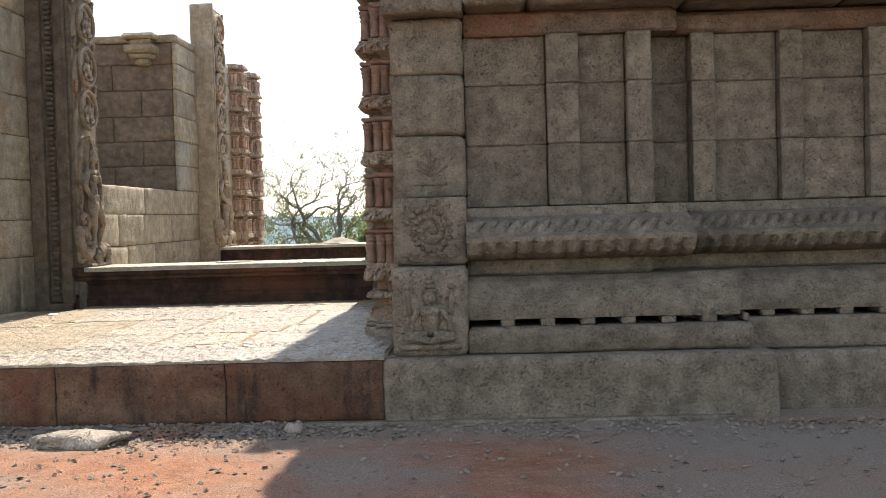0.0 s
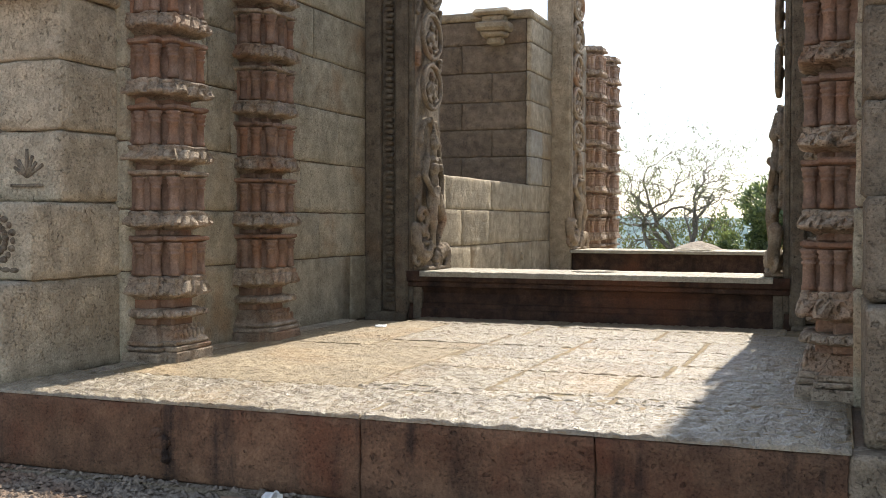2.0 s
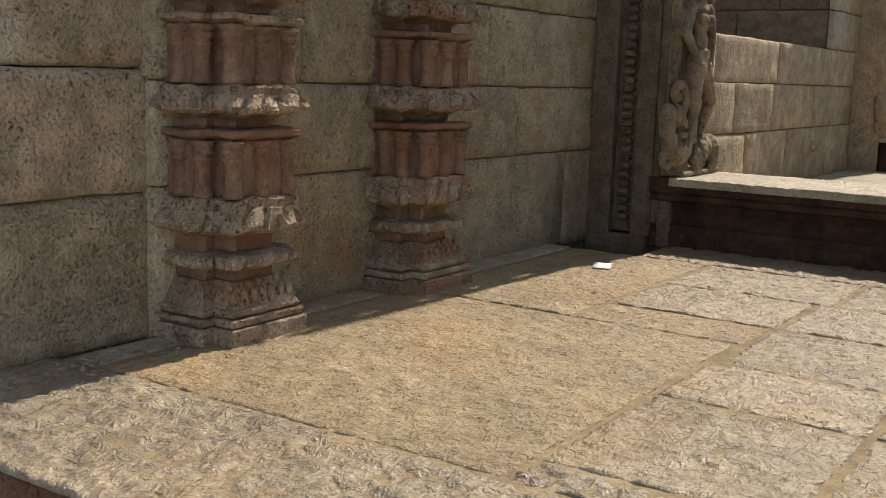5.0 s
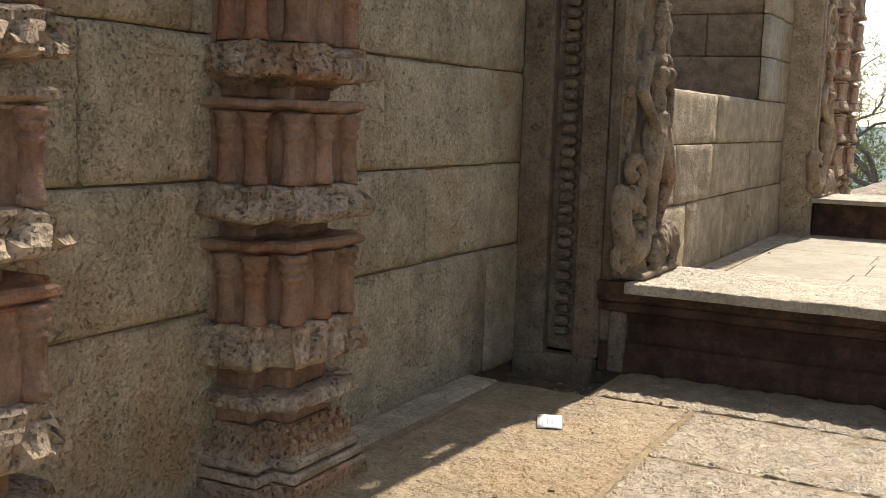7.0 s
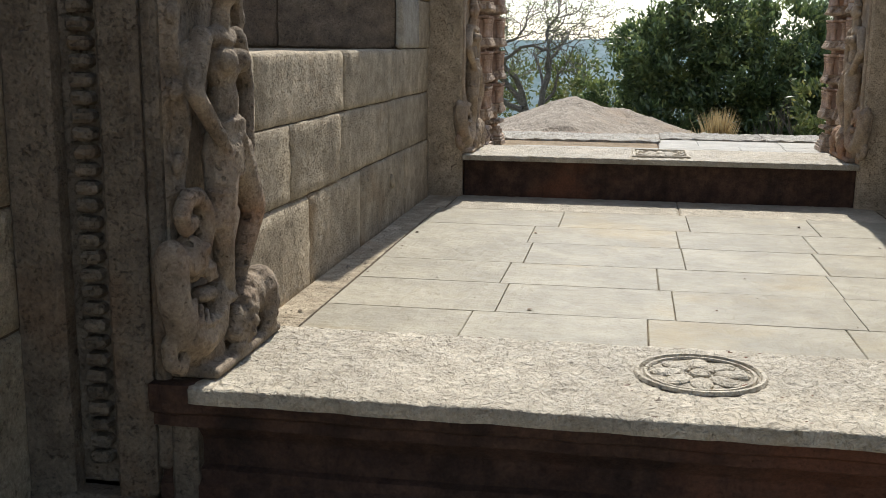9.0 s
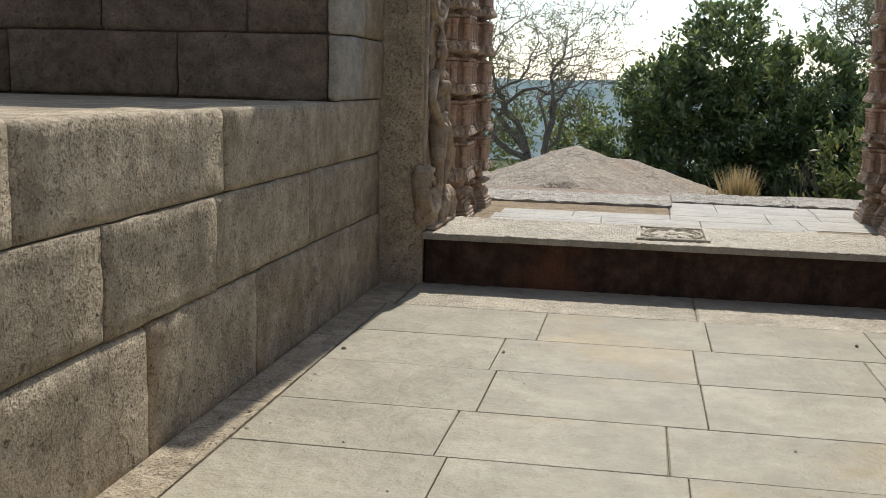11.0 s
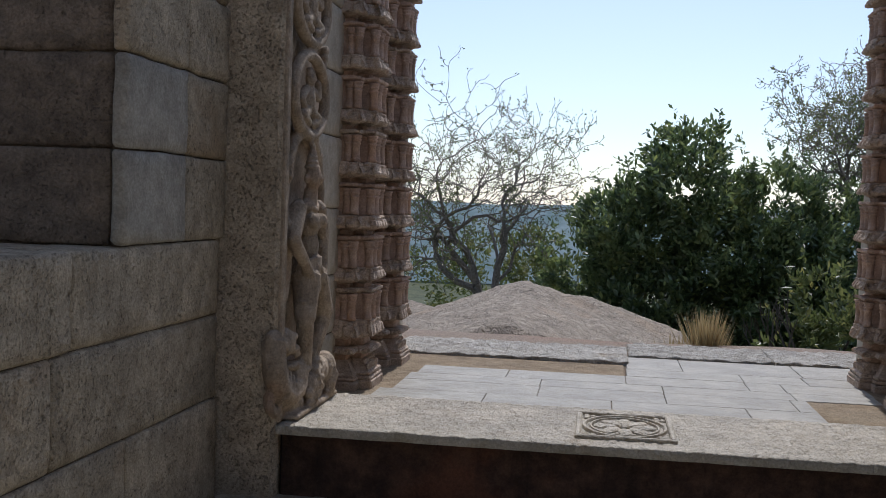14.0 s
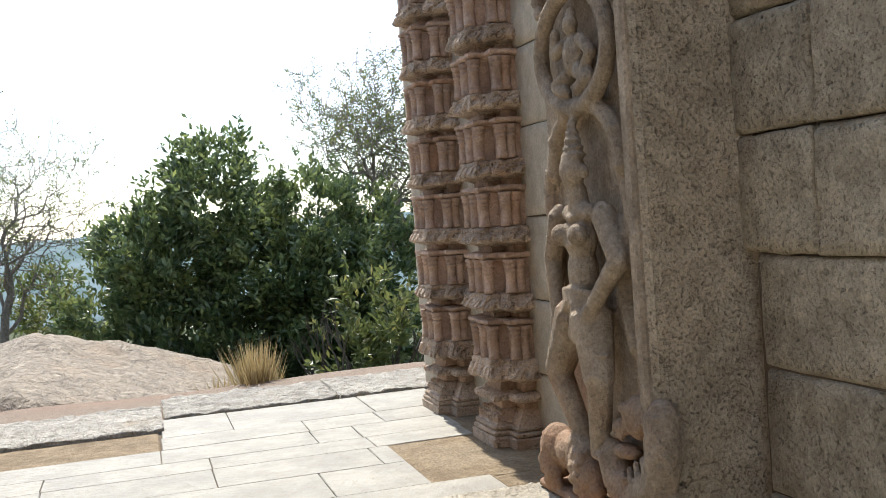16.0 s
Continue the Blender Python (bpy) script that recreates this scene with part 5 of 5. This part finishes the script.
rings = [[bm.verts.new(p + Vector((0, (0.009 - 0.0008 * i) * math.cos(k * math.pi / 3), (0.009 - 0.0008 * i) * math.sin(k * math.pi / 3)))) for k in range(6)] for i, p in enumerate(pts)]
for ra, rb in zip(rings, rings[1:]):
    for k in range(6):
        bm.faces.new((ra[k], ra[(k + 1) % 6], rb[(k + 1) % 6], rb[k]))
bm.faces.new(rings[0])
bm.faces.new(rings[-1][::-1])
tagged(link_mesh("twig", bm, TWIG), "dry brown twig on the gravel by the kerb", "twig")


def scatter(name, label, spots, mat, rng, lo, hi):
    """Loose chips as one mesh of small flattened stones."""
    bm = bmesh.new()
    for x, y, z in spots:
        r = lo + (hi - lo) * rng.random() ** 3
        m = Matrix.Translation((x, y, z + 0.25 * r)) @ Euler((rng.uniform(-0.4, 0.4), rng.uniform(-0.4, 0.4), rng.uniform(0, 6.3))).to_matrix().to_4x4() @ Matrix.Diagonal((r, r * rng.uniform(0.5, 0.9), r * rng.uniform(0.35, 0.7), 1))
        c = [m @ Vector(p) for p in ((1, 0, 0), (0.3, 0.9, 0), (-0.8, 0.5, 0), (-0.8, -0.6, 0), (0.3, -0.9, 0), (0.2, 0.1, 0.9), (-0.3, -0.1, 0.85))]
        v = [bm.verts.new(p) for p in c]
        for f in ((0, 1, 5), (1, 2, 6), (1, 6, 5), (2, 3, 6), (3, 4, 6), (4, 5, 6), (4, 0, 5), (4, 3, 2, 1, 0)):
            bm.faces.new([v[i] for i in f])
    ob = link_mesh(name, bm, mat)
    tagged(ob, label, "gravel", kind="stuff")


rng = random.Random(5)
spots = []
for k in range(10500):
    near = rng.random() < 0.62
    x = rng.uniform(-4.6, 3.9)
    y = 6.80 - (abs(rng.gauss(0, 0.22)) if near else rng.uniform(0.0, 3.4))
    if x > -0.2 and near and rng.random() < 0.5:
        continue
    spots.append((x, y, height(x, y)))
for k in range(5200):
    x, y = rng.uniform(-4.6, 0.2), 6.86 - abs(rng.gauss(0, 0.20))
    spots.append((x, y, 0.028 if y > 6.80 else height(x, y) + 0.012 * max(0.0, 1 - (6.86 - y) / 0.3)))
scatter("gravel", "loose grey and buff gravel chips on the soil", spots, PEBBLE, rng, 0.005, 0.027)
spots = [(rng.uniform(-3.44, -2.2), rng.uniform(8.9, 11.4), Z_PLAT) for k in range(26)] + [(rng.uniform(-3.3, -2.9), rng.uniform(11.05, 11.48), Z_PLAT - 0.09) for k in range(60)] \
    + [(rng.gauss(-3.33, 0.06), rng.uniform(7.45, 8.0), Z_PLAT) for k in range(40)] + [(rng.uniform(-3.4, -3.1), rng.uniform(13, 17.6), Z_ROOM) for k in range(26)] + [(rng.uniform(-3.2, 0.3), rng.uniform(12.6, 17), Z_ROOM) for k in range(20)]
scatter("floor_crumbs", "small stone crumbs and dry bits on the floors", spots, PEBBLE, rng, 0.006, 0.022)


# ---- boulder, trees and grass behind the gateway ----
def build_rock(at, label, crest, width, seed):
    """A whaleback outcrop: a long crest in x that falls to the near side, with skirts that run into the ground."""
    bm = bmesh.new()
    n, m = 96, 72
    grid = []
    for j in range(m + 1):
        v = -1 + 2 * j / m
        line = []
        for i in range(n + 1):
            u = -1 + 2 * i / n
            x, y = width * u, (5.5 if v < 0 else 3.2) * v
            ridge = crest - (0.27 if x > 0 else 0.30) * abs(x) ** 1.15
            z = ridge - 0.055 * abs(y) ** 1.05 * (1.0 if y < 0 else 2.2) - 0.012 * max(0.0, -y) * abs(x)
            z -= 1.6 * max(0.0, abs(u) - 0.78) / 0.22 + 1.5 * max(0.0, abs(v) - 0.82) / 0.18
            q = Vector((x, y, z))
            z += 0.10 * noise.noise(Vector((x * 0.8, y * 0.7, seed))) + 0.035 * noise.noise(Vector((x * 2.6, y * 2.2, seed + 4))) + 0.014 * noise.noise(Vector((x * 8, y * 8, seed)))
            z += 0.02 * math.floor(3 * noise.noise(Vector((x * 0.9 + y * 0.5, y * 0.35, seed + 9))))
            line.append(bm.verts.new((x, y, z)))
        grid.append(line)
    for a, b in zip(grid, grid[1:]):
        for i in range(n):
            bm.faces.new((a[i], a[i + 1], b[i + 1], b[i]))
    ob = link_mesh("boulder", bm, ROCK, smooth=True)
    ob.matrix_basis = pose(*at)
    tagged(ob, label, "boulder")


build_rock((-2.70, 30.6, 0.0), "large weathered pinkish-grey granite outcrop behind the porch", 0.80, 3.4, 2.0)
build_rock((-6.1, 31.6, -0.12), "smooth pale granite hump beside the larger outcrop", 0.72, 3.0, 7.0)


def leaf_card(bm, p, n, up, length, width):
    """A folded pointed leaf of four triangles' worth of faces."""
    side = n.cross(up)
    if side.length < 1e-4:
        return
    side.normalize()
    a = bm.verts.new(p)
    b = bm.verts.new(p + up * length * 0.5 + side * width + n * width * 0.3)
    c = bm.verts.new(p + up * length)
    d = bm.verts.new(p + up * length * 0.5 - side * width + n * width * 0.3)
    bm.faces.new((a, b, c))
    bm.faces.new((a, c, d))


def rand_dir(rng):
    v = Vector((rng.gauss(0, 1), rng.gauss(0, 1), rng.gauss(0, 1)))
    return v.normalized()


def grow(bm, rng, p, d, length, r, level, tips, crook, spread, segs=4, shrink=0.72, forks=(2, 3), lift=0.12):
    """Crooked, forking, tapering branches; collects the twig ends."""
    q, r = p, max(r, 0.008)
    for k in range(segs):
        d = (d + rand_dir(rng) * crook + Vector((0, 0, lift))).normalized()
        nq = q + d * length / segs
        r1 = max(0.007, r * (1 - 0.3 / segs))
        tube(bm, q, nq, r, r1, 6 if r > 0.03 else 3, False)
        q, r = nq, r1
        if level <= 2:
            tips.append((q.copy(), d.copy()))
        if level > 1 and k >= 1 and rng.random() < 0.45:
            grow(bm, rng, q, (d + rand_dir(rng) * spread).normalized(), length * shrink * 0.8, r * 0.5, level - 2, tips, crook, spread, segs, shrink, forks, lift) if level > 2 else None
    if level <= 0:
        return
    for _ in range(rng.randint(*forks)):
        grow(bm, rng, q, (d + rand_dir(rng) * spread).normalized(), length * shrink * rng.uniform(0.8, 1.15), r * 0.66, level - 1, tips, crook, spread, segs, shrink, forks, lift)


def build_bare_tree(at, seed, label, size, leaves, lean=(0, 0, 1)):
    """leaves: the share of twig joints that carry leaves."""
    rng = random.Random(seed)
    root = thing("bare_tree", label, "tree", at=at)
    bm, tips = bmesh.new(), []
    for k, d0 in enumerate((Vector((-0.55, 0, 0.9)), Vector((0.35, 0.2, 1.0)), Vector((0.9, -0.1, 0.75)), Vector((-0.95, 0.2, 0.8)))):
        d0 = (d0 + 0.5 * Vector(lean)).normalized()
        grow(bm, rng, Vector((0.1 * k - 0.15, 0, -0.2)), d0, size * 0.27, 0.066 * size / 5, 5, tips, 0.58, 0.8, 5, 0.78, (2, 3), 0.02)
    part("trunk", bm, BARK_HAZED, root)
    bm = bmesh.new()
    for p, d in tips:
        if rng.random() < leaves:
            for _ in range(3):
                leaf_card(bm, p + rand_dir(rng) * 0.06, rand_dir(rng), (d + rand_dir(rng)).normalized(), 0.075, 0.017)
    part("leaves", bm, LEAF_LIGHT, root, "sparse yellow-green leaves")


def build_dense_tree(at, seed, label, shape, clumps, per, size, mat):
    """shape: a list of (centre, radii) lobes that the crown fills unevenly."""
    rng = random.Random(seed)
    root = thing("leafy_tree", label, "tree", at=at)
    bm, tips = bmesh.new(), []
    for k in range(3):
        t = 2 * math.pi * k / 3 + 0.4
        grow(bm, rng, Vector((0.15 * math.cos(t), 0.15 * math.sin(t), -0.6)), Vector((0.75 * math.cos(t), 0.6 * math.sin(t), 1.0)).normalized(), 0.9, 0.09, 3, tips, 0.2, 0.55)
    part("trunk", bm, BARK, root)
    bm = bmesh.new()
    for _ in range(clumps):
        c, r = rng.choice(shape)
        d = rand_dir(rng)
        k = rng.uniform(0.45, 1.0) ** 0.5 * (1 + 0.28 * noise.noise(d * 2.4 + Vector((seed, 0, 0))))
        p = Vector((c[0] + r[0] * d.x * k, c[1] + r[1] * d.y * k, c[2] + r[2] * d.z * k))
        if noise.noise(p * 1.5 + Vector((seed, 3, 1))) < -0.12:
            continue
        axis = (d + Vector((0, 0, 0.6))).normalized()
        for _ in range(per):
            q = p + rand_dir(rng) * size * rng.uniform(0.2, 1.0)
            up = (axis + rand_dir(rng) * 0.9).normalized()
            leaf_card(bm, q, rand_dir(rng), up, rng.uniform(0.12, 0.22), rng.uniform(0.026, 0.046))
    for _ in range(clumps // 6):
        # leafy shoots that break the outline
        c, r = rng.choice(shape)
        d = rand_dir(rng)
        d.z = abs(d.z)
        p = Vector((c[0] + r[0] * d.x, c[1] + r[1] * d.y, c[2] + r[2] * d.z))
        axis = (d + Vector((0, 0, 0.8)) + rand_dir(rng) * 0.5).normalized()
        reach = rng.uniform(0.2, 0.6)
        for k in range(16):
            leaf_card(bm, p + axis * reach * k / 16, rand_dir(rng), (axis * 0.5 + rand_dir(rng)).normalized(), rng.uniform(0.11, 0.17), rng.uniform(0.022, 0.034))
    part("crown", bm, mat, root, "dense glossy dark green leaves" if mat is LEAF_DARK else "yellowish green leaves")


build_dense_tree((0.55, 35.2, -1.3), 3, "dense dark green broad-leaved tree behind the gateway", [
    ((-0.5, 0, 2.6), (1.7, 1.6, 1.9)), ((-0.2, 0, 3.7), (1.1, 1.2, 1.45)), ((1.4, 0, 2.9), (1.5, 1.5, 1.7)), ((-1.8, 0.2, 1.9), (1.5, 1.4, 1.4)), ((2.6, 0.3, 2.3), (1.1, 1.2, 1.6)),
    ((0.4, -0.4, 1.2), (2.8, 1.3, 1.2)), ((-1.0, -0.5, 0.9), (2.4, 1.0, 1.0)), ((2.0, -0.4, 1.0), (1.6, 1.0, 1.1)), ((1.7, -0.5, 1.9), (1.4, 1.1, 1.2)), ((-1.5, -0.2, 2.8), (1.0, 1.0, 1.0)), ((0.6, -0.6, 2.3), (1.4, 1.0, 1.3))],
    2100, 38, 0.25, LEAF_DARK)
build_dense_tree((2.0, 31.0, -1.0), 11, "smaller shrub with yellowish green leaves by the slope", [((0.15, 0, 1.30), (0.65, 0.6, 0.85)), ((0.75, 0.4, 0.8), (0.75, 0.7, 0.9)), ((-0.25, 0.1, 0.8), (0.5, 0.5, 0.5))], 120, 20, 0.2, LEAF_LIGHT)
build_dense_tree((-7.6, 43.5, -2.6), 13, "light green shrubs on the slope beyond the outcrop", [((0, 0, 2.4), (2.4, 1.2, 2.0)), ((2.6, 0.5, 2.2), (2.0, 1.2, 1.8)), ((-2.2, 0.4, 2.4), (1.8, 1.2, 1.9))], 420, 24, 0.34, LEAF_LIGHT)
build_dense_tree((-2.6, 41.5, -2.4), 17, "yellow-green shrub beside the bare tree", [((0, 0, 2.0), (1.3, 1.0, 1.3)), ((-0.8, 0.5, 2.9), (0.9, 0.8, 0.9))], 130, 24, 0.3, LEAF_LIGHT)
build_bare_tree((-4.3, 39.0, -0.5), 21, "nearly leafless crooked tree with spreading branches", 8.1, 0.42)
build_bare_tree((4.3, 37.4, 1.5), 8, "thin sparse-leaved tree reaching above the shrubs", 6.0, 0.5, (-0.25, 0, 1.8))


def build_grass(at, seed, count, tall):
    rng = random.Random(seed)
    bm = bmesh.new()
    for _ in range(count):
        x, y = rng.gauss(0, 0.065), rng.gauss(0, 0.09)
        d = Vector((x * 1.9 + rng.gauss(0, 0.16), y * 2.0 + rng.gauss(0, 0.16), 1)).normalized()
        leaf_card(bm, Vector((x, y, -0.05)), rand_dir(rng), d, tall * rng.uniform(0.5, 1.1), 0.006)
    ob = link_mesh("grass_tuft", bm, GRASS_DRY)
    ob.matrix_basis = pose(*at)
    tagged(ob, "tuft of dry straw-coloured grass by the outcrop", "grass", kind="stuff")


build_grass((-0.25, 25.6, 0.33), 2, 480, 0.62)
build_grass((-0.62, 25.8, 0.30), 4, 70, 0.32)
